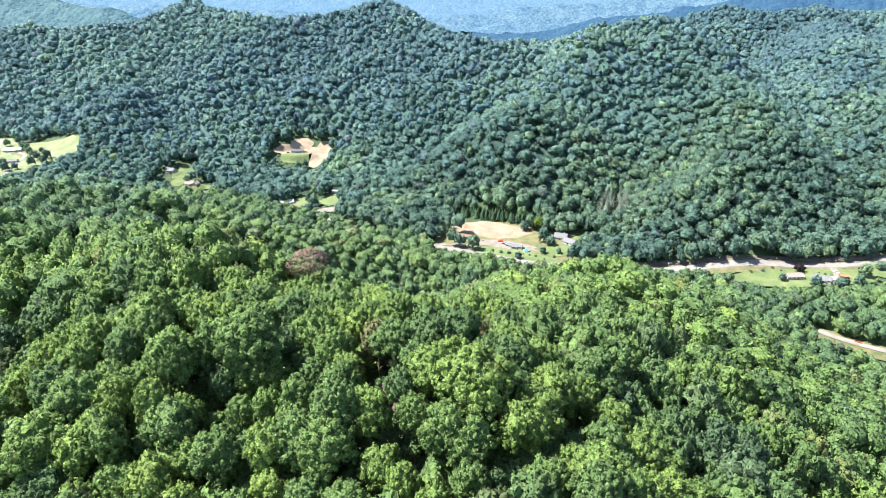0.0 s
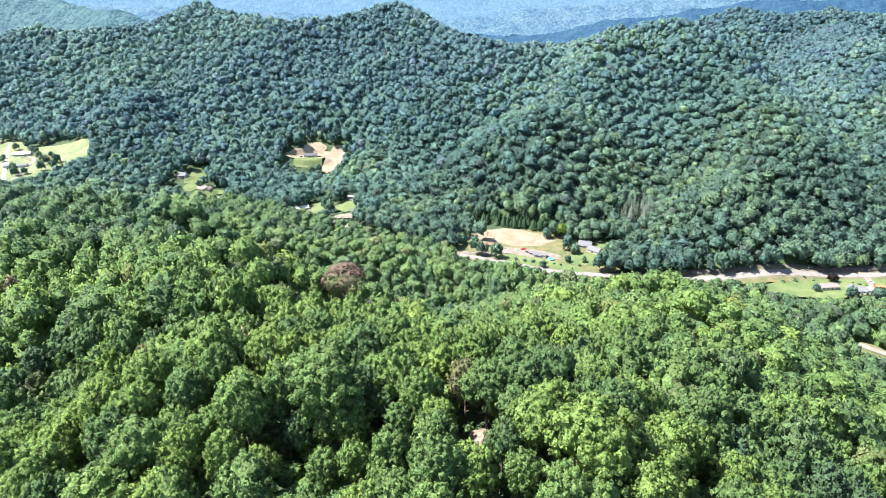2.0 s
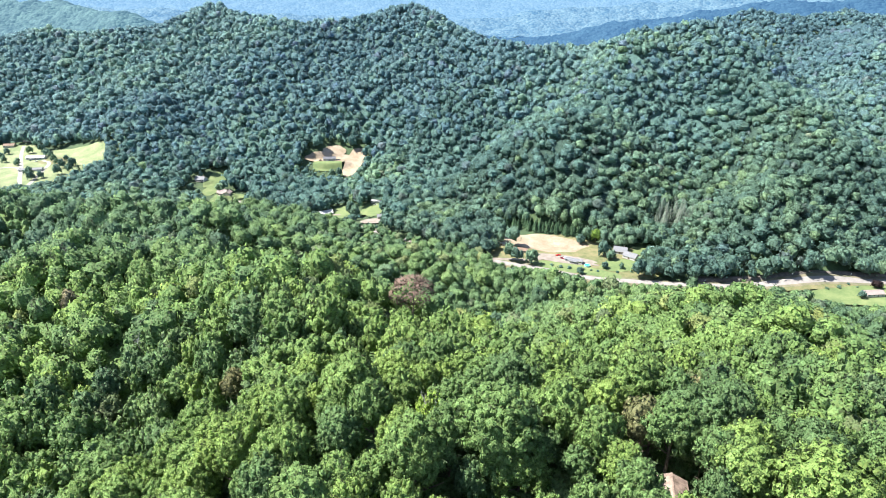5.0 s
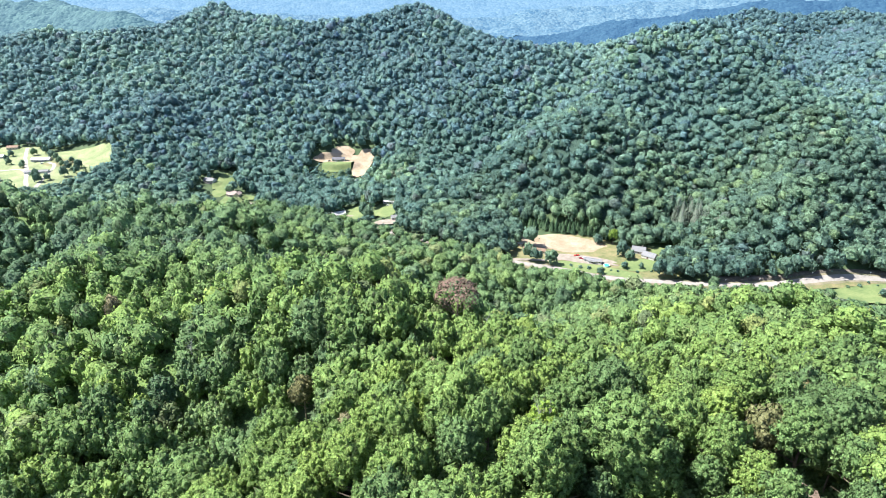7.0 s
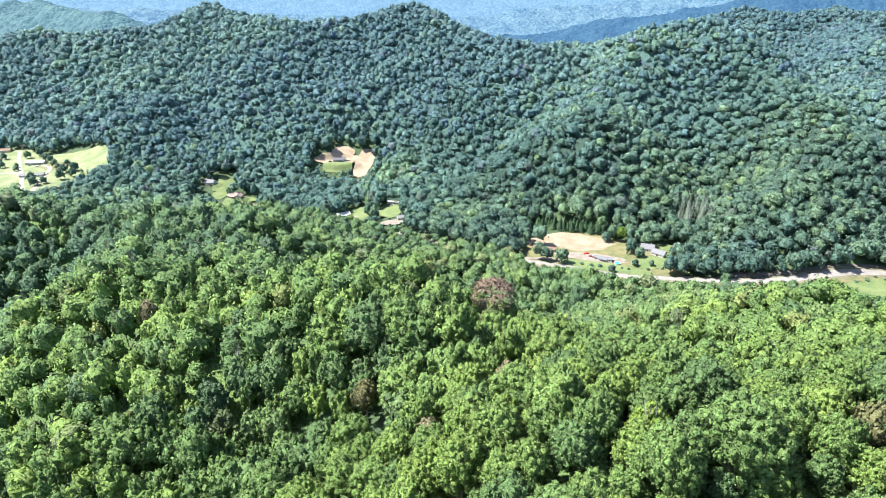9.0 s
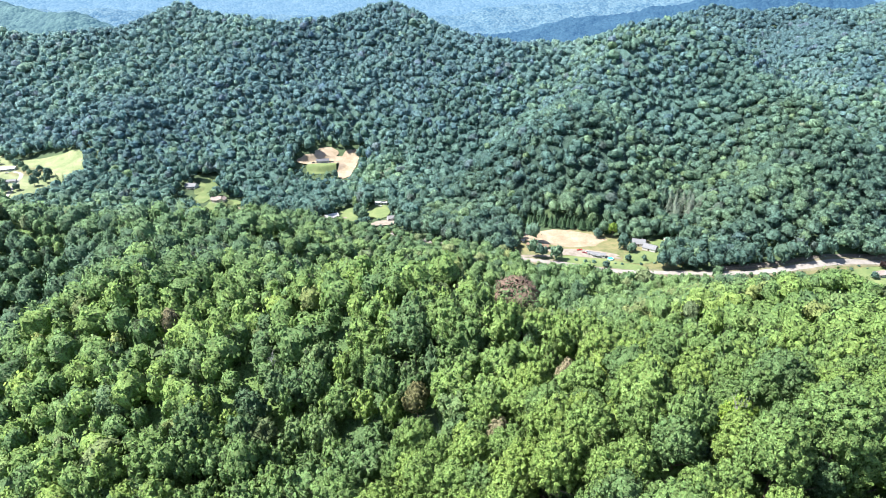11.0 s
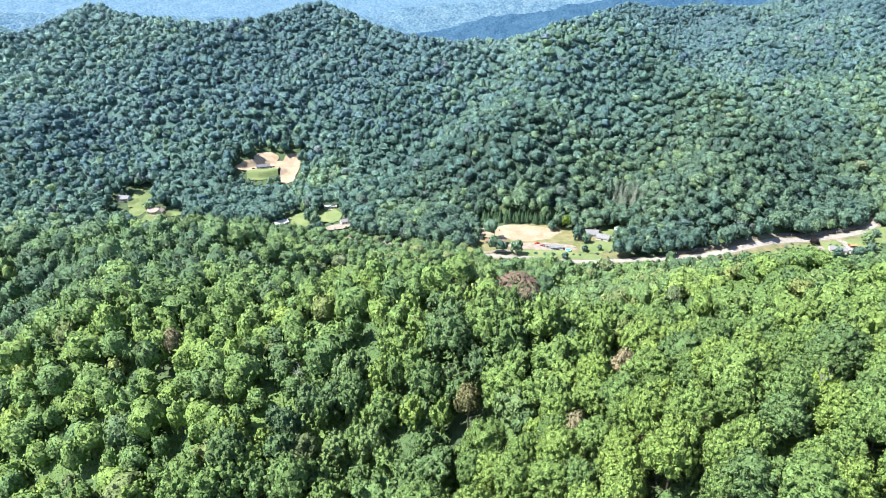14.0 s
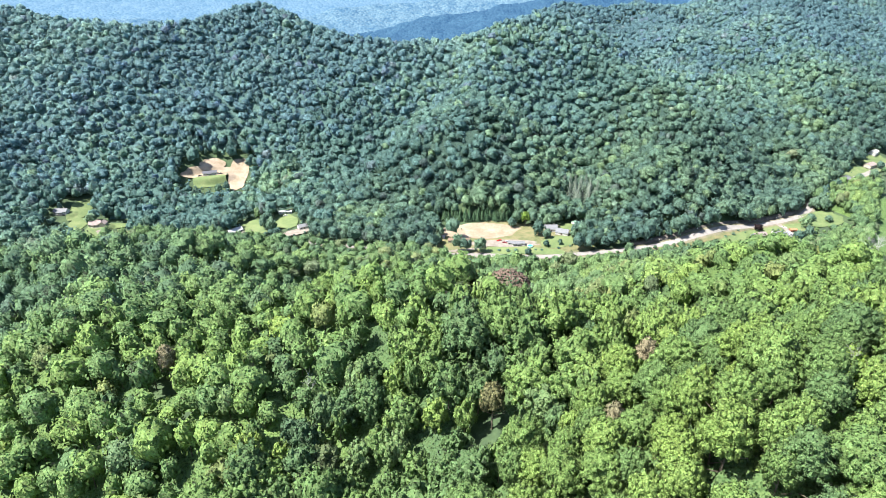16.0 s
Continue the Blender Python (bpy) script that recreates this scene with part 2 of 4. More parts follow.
CRESTS = [(NEAR_CREST, 0.78), (WEST_CREST, 0.84), (EAST_SPUR, 0.72), (FACING_RIDGE, 0.77), (FACING_SPUR, 0.76), (MAIN_CREST, 0.63),
          (MIDDLE_SPUR, 0.81), (WEST_SPUR, 0.71), (EAST_RIDGE, 0.51), (FAR_EAST, 0.5), (BACK_RIDGE, 0.5)]



def crest_height(x, y, crests, floor, soft=7.0):
    """Crests with even flanks, melted together with the valley floor."""
    layers = [floor]
    for nodes, fall in crests:
        for a, b in zip(nodes[:-1], nodes[1:]):
            ux, uy = b[0] - a[0], b[1] - a[1]
            s = np.clip(((x - a[0]) * ux + (y - a[1]) * uy) / (ux * ux + uy * uy), 0, 1)
            d = np.hypot(x - a[0] - s * ux, y - a[1] - s * uy)
            layers.append(a[2] + s * (b[2] - a[2]) - fall * (np.sqrt(d * d + 625) - 25))
    top = functools.reduce(np.maximum, layers)
    return top + soft * np.log(sum(np.exp((l - top) / soft) for l in layers))


def land(x, y):
    x, y = np.asarray(x, float), np.asarray(y, float)
    floor = -5 - 24 * np.exp(-((x + 280) / 170) ** 2 - ((y - 790) / 110) ** 2)
    h = crest_height(x, y, CRESTS, floor)
    high = np.clip((h + 2) / 30, 0, 1)
    h = h - 0.03 * np.maximum(y - 1850, 0) + high * (-3 + 20 * np.clip((y - 640) / 100, 0, 1) * (wobble(x, y, 105, 3) - 0.5) + 7 * (wobble(x, y, 70, 1) - 0.5) + 3 * (wobble(x, y, 28, 2) - 0.5))
    for px, py, rx, ry, level in PADS:
        d = np.hypot((x - px) / rx, (y - py) / ry)
        w = np.clip((1.5 - d) / 0.6, 0, 1)
        w = w * w * (3 - 2 * w)
        h = h * (1 - w) + level * w
    return h


# levelled ground under the houses: x, y, half-widths, height
PADS = [(73, 572, 34, 17, -4.5), (126, 580, 24, 18, -4), (-222, 906, 24, 12, -2.5), (-391, 846, 12, 9, -13), (-352, 814, 14, 10, -22), (345, 500, 40, 14, -4)]


def z_at(x, y):
    return float(land(np.array([x]), np.array([y]))[0])


def mesh_of(name, verts, quads, material, normals=None, tone=None):
    """A mesh from arrays of corners and of quads."""
    me = bpy.data.meshes.new(name)
    me.vertices.add(len(verts))
    me.vertices.foreach_set("co", np.ascontiguousarray(verts, np.float32).ravel())
    k = quads.shape[1]
    me.loops.add(quads.size)
    me.loops.foreach_set("vertex_index", np.ascontiguousarray(quads, np.int32).ravel())
    me.polygons.add(len(quads))
    me.polygons.foreach_set("loop_start", np.arange(0, quads.size, k, dtype=np.int32))
    me.update(calc_edges=True)
    if normals is not None:
        me.attributes.new("nrm", "FLOAT_VECTOR", "POINT").data.foreach_set("vector", np.ascontiguousarray(normals, np.float32).ravel())
    if tone is not None:
        rgba = np.ones((len(verts), 4), np.float32)
        rgba[:, :3] = tone
        me.attributes.new("tone", "FLOAT_COLOR", "POINT").data.foreach_set("color", rgba.ravel())
    me.materials.append(material)
    return me


def sheet(name, xs, ys, height, material, smooth=True):
    gx, gy = np.meshgrid(xs, ys)
    v = np.stack([gx, gy, height(gx, gy)], -1).reshape(-1, 3)
    n, m = len(xs), len(ys)
    i = (np.arange(m - 1)[:, None] * n + np.arange(n - 1)[None]).ravel()
    me = mesh_of(name, v, np.stack([i, i + 1, i + n + 1, i + n], 1), material)
    if smooth:
        me.polygons.foreach_set("use_smooth", np.ones(len(me.polygons), bool))
    return new(name, me)


def spread(lo, mid_lo, mid_hi, hi, fine, coarse):
    return np.concatenate([np.arange(lo, mid_lo, coarse), np.arange(mid_lo, mid_hi, fine), np.arange(mid_hi, hi + coarse, coarse)])


# ---- distant hills ----
def canopy(x, y):
    return 12 * wobble(x, y, 15, 5) + 12 * wobble(x, y, 37, 6) + 14 * (wobble(x, y, 130, 7) - 0.5)


def far_hill(x0, x1, y0, y1, step, crests, material, label, foot=-20.0):
    def height(x, y):
        return crest_height(x, y, crests, np.full(x.shape, foot), 12) + canopy(x, y)
    ob = sheet("far_hill", np.arange(x0, x1, step), np.arange(y0, y1, step), height, material)
    return tagged(ob, label, "hill", kind="structure")


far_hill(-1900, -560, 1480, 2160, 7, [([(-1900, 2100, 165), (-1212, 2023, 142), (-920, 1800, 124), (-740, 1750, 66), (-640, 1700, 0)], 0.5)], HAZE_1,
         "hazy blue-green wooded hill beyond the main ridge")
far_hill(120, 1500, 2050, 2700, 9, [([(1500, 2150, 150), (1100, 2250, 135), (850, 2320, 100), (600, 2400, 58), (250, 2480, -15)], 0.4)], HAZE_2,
         "far wooded ridge with haze and shade put into its deep blue colour")
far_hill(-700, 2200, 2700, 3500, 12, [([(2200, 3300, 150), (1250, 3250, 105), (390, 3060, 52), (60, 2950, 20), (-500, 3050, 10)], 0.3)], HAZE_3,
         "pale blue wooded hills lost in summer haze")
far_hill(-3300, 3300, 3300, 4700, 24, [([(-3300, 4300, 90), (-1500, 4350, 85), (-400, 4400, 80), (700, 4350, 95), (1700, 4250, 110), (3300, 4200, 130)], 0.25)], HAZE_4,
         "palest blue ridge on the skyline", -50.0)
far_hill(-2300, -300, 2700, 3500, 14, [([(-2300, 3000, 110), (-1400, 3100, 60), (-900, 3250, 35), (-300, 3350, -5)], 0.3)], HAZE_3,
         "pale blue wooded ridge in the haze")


# ---- road and cleared ground ----
ROAD = [(-330, 800), (-250, 740), (-150, 668), (-51, 598), (-5, 573), (37, 556), (80, 537), (118, 530), (168, 523), (235, 520), (310, 526), (398, 531), (438, 545), (470, 566), (540, 592), (700, 640)]
SIDE_ROAD = [(296, 412), (311, 398), (332, 384), (380, 360), (450, 345)]


def along(points, step=4.0):
    """Points at even steps on a smooth line through the given ones, with their sideways directions."""
    p = np.array(points, float)
    p = np.vstack([2 * p[0] - p[1], p, 2 * p[-1] - p[-2]])
    out = []
    for a, b, c, d in zip(p[:-3], p[1:-2], p[2:-1], p[3:]):
        n = max(2, int(np.hypot(*(c - b)) / step))
        t = np.linspace(0, 1, n, endpoint=False)[:, None]
        out.append(0.5 * (2 * b + (c - a) * t + (2 * a - 5 * b + 4 * c - d) * t ** 2 + (3 * b - a - 3 * c + d) * t ** 3))
    q = np.vstack(out + [p[-2][None]])
    g = np.gradient(q, axis=0)
    g /= np.hypot(g[:, 0], g[:, 1])[:, None]
    return q, np.stack([-g[:, 1], g[:, 0]], 1)


def strip(name, points, left, right, lift, material, cuts=2, ragged=0.0):
    q, s = along(points)
    cols = []
    for k in range(cuts + 1):
        w = left + (right - left) * k / cuts
        off = w + ragged * (wobble(q[:, 0], q[:, 1], 7, 9 + k) - 0.5) * (k in (0, cuts))
        c = q - s * off[:, None] if ragged else q - s * w
        cols.append(np.column_stack([c, land(c[:, 0], c[:, 1]) + lift + 0.45]))
    v = np.stack(cols, 1).reshape(-1, 3)
    n = cuts + 1
    i = (np.arange(len(q) - 1)[:, None] * n + np.arange(cuts)[None]).ravel()
    return new(name, mesh_of(name, v, np.stack([i, i + 1, i + n + 1, i + n], 1), material))


CLEARED = []


def patch(name, x, y, rx, ry, turn, material, label, lift=0.25, seed=0, clear=True, square=False):
    """A patch of open ground with an uneven outline, laid over the land."""
    a = np.linspace(0, 2 * np.pi, 49)[:-1]
    c, s = math.cos(radians(turn)), math.sin(radians(turn))
    rag = 0.86 + 0.3 * wobble(3 * np.cos(a) + seed * 5, 3 * np.sin(a), 1.0, 11 + seed)
    if square:
        rag = (np.abs(np.cos(a)) ** 6 + np.abs(np.sin(a)) ** 6) ** (-1 / 6)
    rings = [np.array([[x, y]], float)]
    for r in np.linspace(0.12, 1, 10):
        u, v = rx * r * rag * np.cos(a), ry * r * rag * np.sin(a)
        rings.append(np.stack([x + c * u - s * v, y + s * u + c * v], 1))
    p = np.vstack(rings)
    verts = np.column_stack([p, land(p[:, 0], p[:, 1]) + lift + 0.45])
    bm = bmesh.new()
    vs = [bm.verts.new(q) for q in verts]
    for k in range(48):
        bm.faces.new((vs[0], vs[1 + k], vs[1 + (k + 1) % 48]))
        for r in range(9):
            b = 1 + 48 * r
            bm.faces.new((vs[b + k], vs[b + 48 + k], vs[b + 48 + (k + 1) % 48], vs[b + (k + 1) % 48]))
    me = bpy.data.meshes.new(name)
    bm.to_mesh(me)
    bm.free()
    me.materials.append(material)
    if clear:
        CLEARED.append((x, y, rx, ry, c, s))
    return tagged(new(name, me), label, "ground", kind="structure")


tagged(strip("grass_strip", ROAD[4:13], 5.2, 12, 0.08, ROUGH_GRASS, 4, 3.0), "rough grass between the road and the woods", "ground", kind="structure")
tagged(strip("grass_strip", SIDE_ROAD, -7, 14, 0.7, ROUGH_GRASS, 4, 3.0), "rough grass along the side road", "ground", kind="structure")
tagged(strip("verge", ROAD, -6.8, 6.4, 0.22, VERGE, 4, 2.5), "sandy verge along the valley road", "ground", kind="structure")
tagged(strip("road", ROAD, -3.8, 3.6, 0.34, ASPHALT, 4), "sun-bleached two-lane road along the valley floor", "road", kind="structure")
tagged(strip("side_road", SIDE_ROAD, -3, 3, 1.2, ASPHALT, 2), "pale side road leading up a hollow", "road", kind="structure")
patch("grass", 72, 585, 92, 42, -15, ROUGH_GRASS, "rough grass round the roadside houses", 0.12, 22, False)
patch("bank", 52, 613, 46, 17, -18, EARTH, "bare sandy slope cut into the hill", 0.3, 1)
patch("yard", 62, 577, 36, 9, -20, GRAVEL, "pale gravel yard before a mobile home", 0.36, 2)
patch("grass", 100, 583, 22, 20, -10, ROUGH_GRASS, "patchy green grass beside the sandy slope", 0.32, 3)
patch("grass", 70, 556, 44, 9, -22, GRASS, "green grass strip between road and yard", 0.26, 4)
patch("lawn", 118, 562, 22, 12, 5, GRASS, "mown lawn before a grey-roofed house", 0.4, 5)
patch("lawn", 150, 592, 14, 10, 0, GRASS, "mown lawn behind a grey-roofed house", 0.42, 6)
patch("grass", 10, 590, 26, 12, -25, ROUGH_GRASS, "rough grass by the driveway", 0.28, 7)
patch("clearing", -222, 913, 37, 12, 4, EARTH, "bare earth clearing cut into the woods", 0.3, 8)
patch("clearing", -217, 927, 17, 12, 10, EARTH, "bare earth bank above a house", 0.34, 23)
patch("clearing", -186, 905, 13, 35, -13, EARTH, "bare earth slope beside a lawn", 0.38, 9)
patch("lawn", -223, 895, 21, 9.5, 2, GRASS, "neat green lawn before a long low house", 0.5, 10, square=True)
patch("lawn", -372, 858, 11, 27, -18, GRASS, "narrow grassy slope rising behind a hillside house", 0.3, 11)
patch("lawn", -372, 824, 9, 15, -10, GRASS, "grass between two hillside houses", 0.33, 29)
patch("lawn", -350, 798, 13, 20, 0, GRASS, "grass round a hillside house", 0.36, 12)
patch("lawn", -185, 733, 26, 14, 30, GRASS, "lawn beside a grey-roofed house", 0.3, 13)
patch("lawn", -180, 756, 17, 14, 20, GRASS, "lawn under trees behind a grey-roofed house", 0.34, 24)
patch("lawn", -142, 738, 14, 30, 5, GRASS, "narrow sunlit lawn between trees", 0.3, 14)
patch("lawn", -166, 724, 22, 12, 25, GRASS, "sunlit lawn before a pale-roofed house", 0.38, 26)
patch("yard", -136, 690, 15, 9, 10, GRAVEL, "pale gravel yard before a white house", 0.4, 27)
patch("lawn", -334, 816, 15, 7, 5, GRASS, "small lawn beside a cream house", 0.36, 28)
patch("meadow", -640, 880, 95, 90, -15, MEADOW, "wide mown meadow in the side valley", 0.3, 15)
patch("meadow", -740, 930, 80, 60, 0, MEADOW, "mown grass round scattered houses", 0.34, 16)
patch("meadow", -628, 912, 24, 18, -10, ROUGH_GRASS, "yellowish meadow at the wood's edge", 0.38, 17)
patch("meadow", 335, 503, 72, 17, 5, GRASS, "mown grass round roadside houses", 0.3, 18)
patch("meadow", 430, 520, 34, 18, 15, GRASS, "mown grass where the road bends", 0.34, 19)
patch("lawn", 600, 612, 40, 16, 28, GRASS, "grass before houses up the valley", 0.3, 20)
patch("lawn", 670, 642, 36, 16, 28, GRASS, "grass round a brick-coloured house", 0.34, 21)
tagged(strip("driveway", [(-8, 578), (14, 577), (34, 575), (52, 580), (66, 584)], -2.2, 2.2, 0.48, GRAVEL, 2, 1.0), "pale gravel driveway", "driveway", kind="structure")
tagged(strip("driveway", [(-590, 770), (-625, 820), (-660, 880), (-700, 945), (-720, 985)], -2.6, 2.6, 0.6, LANE, 2, 1.0), "pale lane across a meadow", "driveway", kind="structure")
tagged(strip("driveway", [(-585, 770), (-600, 795), (-615, 845), (-631, 899), (-650, 916)], -2.5, 2.5, 0.52, LANE, 2, 1.0), "pale track across a meadow", "driveway", kind="structure")
tagged(strip("driveway", [(-760, 860), (-700, 872), (-668, 880), (-640, 850)], -2.5, 2.5, 0.54, LANE, 2, 1.0), "pale lane between houses", "driveway", kind="structure")
tagged(strip("driveway", [(-236, 716), (-222, 722), (-208, 728), (-192, 730), (-180, 727)], -3, 3, 0.55, GRAVEL, 2, 1.0), "pale concrete driveway", "driveway", kind="structure")
tagged(strip("driveway", [(-345, 770), (-344, 790), (-350, 806)], -3, 3, 0.55, GRAVEL, 2, 1.0), "pale concrete driveway", "driveway", kind="structure")
tagged(strip("driveway", [(360, 490), (366, 505), (372, 524)], -3, 3, 0.5, GRAVEL, 2, 1.0), "pale gravel driveway", "driveway", kind="structure")


def bed(x, y):
    """The land, dug out a little under the patches of open ground."""
    h = land(x, y)
    for px, py, rx, ry, c, sn in CLEARED:
        u, v = (x - px) * c + (y - py) * sn, -(x - px) * sn + (y - py) * c
        h = h - 1.6 * (np.hypot(u / rx, v / ry) < 0.9)
    q, _ = along(ROAD, 8)
    d = np.min([np.hypot(x - a, y - b) for a, b in q], axis=0)
    h = h - 1.4 * np.clip((13 - d) / 4, 0, 1)
    return h


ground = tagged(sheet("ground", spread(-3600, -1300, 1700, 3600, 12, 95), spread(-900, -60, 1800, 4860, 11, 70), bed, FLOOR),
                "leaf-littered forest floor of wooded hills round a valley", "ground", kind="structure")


# ---- trees ----
def clumps(count, lobes, size, seed, low=-0.35, body=None, core=0.86, lumps=(0.24, 0.40), out_to=(0.60, 0.84), ragged=0.16, facing=0.5):
    """A crown of radius 1: rounded lobes spread over a dome, each set with sprays of leaves, over a lumpy body of inner leaves
    (body: its cuts round and down). Gives the quads, the ways they face, and which belong to the body."""
    r = np.random.default_rng(seed)
    cz = np.linspace(0.97, low, lobes) + r.uniform(-0.07, 0.07, lobes)
    az = np.arange(lobes) * 2.39996 + r.uniform(-0.45, 0.45, lobes)
    ring = np.sqrt(np.clip(1 - cz ** 2, 0.02, 1))
    cen = np.stack([ring * np.cos(az), ring * np.sin(az), cz], 1) * r.uniform(*out_to, lobes)[:, None]
    rad = r.uniform(*lumps, lobes)
    quads, ways, solid = [], [], []
    if body:
        na, nr = body
        th, ph = np.meshgrid(np.linspace(0.05, 2.1, nr + 1), np.arange(na) * 2 * np.pi / na)
        ph = ph + 0.4 * th
        u = np.stack([np.sin(th) * np.cos(ph), np.sin(th) * np.sin(ph), np.cos(th)], -1)
        along_c = u @ cen.T
        disc2 = rad ** 2 - (cen ** 2).sum(1) + along_c ** 2
        reach = np.where(disc2 > 0, along_c + np.sqrt(np.maximum(disc2, 0)), 0)
        k = reach.argmax(-1)
        p = u * np.maximum(reach.max(-1), 0.55)[..., None] * core
        w = 0.7 * (p - cen[k]) / rad[k][..., None] + 0.45 * u
        w /= np.linalg.norm(w, axis=-1)[..., None]
        for i in range(na):
            j = (i + 1) % na
            for m in range(nr):
                quads.append([p[i, m], p[i, m + 1], p[j, m + 1], p[j, m]])
                ways.append([w[i, m], w[i, m + 1], w[j, m + 1], w[j, m]])
                solid.append(1)
    n_body = len(quads)
    share = rad ** 2 / (rad ** 2).sum()
    while len(quads) < count + n_body:
        k = r.choice(lobes, p=share)
        d = r.normal(size=3)
        d /= np.linalg.norm(d)
        if d @ (cen[k] + (0, 0, 0.3)) < 0 or d[2] < -0.7:
            continue
        p = cen[k] + d * rad[k] * r.uniform(1 - ragged, 1 + ragged)
        if (np.linalg.norm(cen - p, axis=1) < rad * 0.8).any():
            continue
        n = d + r.normal(size=3) * 0.38
        n /= np.linalg.norm(n)
        u = np.cross(n, r.normal(size=3))
        u /= np.linalg.norm(u)
        v = np.cross(n, u)
        a, b = size * r.uniform(0.7, 1.35), size * r.uniform(0.55, 1.05)
        quads.append([p + u * a, p + v * b * r.uniform(0.6, 1.2) + n * size * 0.3, p - u * a * r.uniform(0.7, 1.1), p - v * b - n * size * 0.25])
        w = 0.6 * d + 0.45 * p + facing * n
        ways.append([w / np.linalg.norm(w)] * 4)
        solid.append(0)
    return np.array(quads), np.array(ways), np.array(solid)


def bough_crown(boughs, per_bough, sprays, size, seed, cuts=(5, 2), low=-0.35, spread_to=(0.56, 0.70), thick=(0.30, 0.42), knob=(0.36, 0.52)):
    """A crown of radius 1 for trees seen from near by: boughs over a dome, each a cluster of rounded tufts set with sprays of leaves.
    sprays: how many to a tuft; cuts: of a tuft, round and down."""
    r = np.random.default_rng(seed)
    cz = np.linspace(0.98, low, boughs) + r.uniform(-0.08, 0.08, boughs)
    az = np.arange(boughs) * 2.39996 + r.uniform(-0.5, 0.5, boughs)
    ring = np.sqrt(np.clip(1 - cz ** 2, 0.02, 1))
    cen = np.stack([ring * np.cos(az), ring * np.sin(az), cz], 1) * r.uniform(*spread_to, boughs)[:, None]
    rad = r.uniform(*thick, boughs)
    tufts = []
    for k in range(boughs):
        out = cen[k] + (0, 0, 0.25)
        out /= np.linalg.norm(out)
        own = 0
        for _ in range(60):
            d = r.normal(size=3)
            d /= np.linalg.norm(d)
            if d @ out < 0.05 or own == per_bough:
                continue
            p, q = cen[k] + d * rad[k] * r.uniform(0.75, 1.0), rad[k] * r.uniform(*knob)
            if any(np.linalg.norm(p - c) < 0.62 * (q + g) for c, g, _ in tufts) or (np.linalg.norm(cen - p, axis=1) < rad * 0.62).any():
                continue
            tufts.append((p, q, d * 0.6 + out * 0.6))
            own += 1
    quads, ways, solid = [], [], []
    na, nr = 12, 5
    th, ph = np.meshgrid(np.linspace(0.05, 2.1, nr + 1), np.arange(na) * 2 * np.pi / na)
    u = np.stack([np.sin(th) * np.cos(ph), np.sin(th) * np.sin(ph), np.cos(th)], -1)
    side = u @ cen.T
    disc2 = (0.8 * rad) ** 2 - (cen ** 2).sum(1) + side ** 2
    reach = np.where(disc2 > 0, side + np.sqrt(np.maximum(disc2, 0)), 0).max(-1)
    p = u * np.maximum(reach, 0.5)[..., None]
    for i in range(na):
        for m in range(nr):
            ids = ((i, m), (i, m + 1), ((i + 1) % na, m + 1), ((i + 1) % na, m))
            quads.append([p[a] for a in ids])
            ways.append([u[a] for a in ids])
            solid.append(1)
    n, rows = cuts
    for c, q, out in tufts:
        out = out / np.linalg.norm(out)
        e = np.cross(out, r.normal(size=3))
        e /= np.linalg.norm(e)
        f = np.cross(out, e)
        th, ph = np.meshgrid(np.linspace(0.12, 1.75, rows + 1), np.arange(n) * 2 * np.pi / n + r.uniform(0, 6))
        w = np.sin(th)[..., None] * (np.cos(ph)[..., None] * e + np.sin(ph)[..., None] * f) + np.cos(th)[..., None] * out
        shell = c + w * q * r.uniform(0.65, 1.05, th.shape)[..., None]
        for i in range(n):
            for m in range(rows):
                ids = ((i, m), (i, m + 1), ((i + 1) % n, m + 1), ((i + 1) % n, m))
                quads.append([shell[a] for a in ids])
                ways.append([w[a] + 0.6 * shell[a] for a in ids])
                solid.append(1)
        for _ in range(sprays):
            d = r.normal(size=3) + 0.9 * out
            d /= np.linalg.norm(d)
            at = c + d * q * r.uniform(0.72, 1.28)
            t = d + r.normal(size=3) * 0.6
            t /= np.linalg.norm(t)
            a = np.cross(t, r.normal(size=3))
            a /= np.linalg.norm(a)
            b = np.cross(t, a)
            a, b = a * size * r.uniform(0.7, 1.3), b * size * r.uniform(0.5, 0.9)
            quads.append([at + a, at + b + t * size * 0.3, at - a, at - b - t * size * 0.2])
            facing = 0.6 * d + 0.3 * t + 0.55 * at
            ways.append([facing / np.linalg.norm(facing)] * 4)
            solid.append(0)
    return np.array(quads), np.array(ways), np.array(solid)


def stem(bm, a, b, ra, rb, sides=5):
    """A tapered limb from a to b."""
    a, b = Vector(a), Vector(b)
    m = (b - a).to_track_quat("Z", "Y").to_matrix()
    rings = []
    for p, rr in ((a, ra), (b, rb)):
        rings.append([bm.verts.new(p + m @ Vector((rr * math.cos(2 * math.pi * k / sides), rr * math.sin(2 * math.pi * k / sides), 0))) for k in range(sides)])
    for k in range(sides):
        bm.faces.new((rings[0][k], rings[0][(k + 1) % sides], rings[1][(k + 1) % sides], rings[1][k]))
    bm.faces.new(rings[1])


def to_mesh(name, bm, material):
    me = bpy.data.meshes.new(name)
    bm.to_mesh(me)
    bm.free()
    me.materials.append(material)
    return me


def part(name, bm, material, parent, label=""):
    ob = new(name, to_mesh(name, bm, material))
    ob.parent = parent
    return tagged(ob, label)


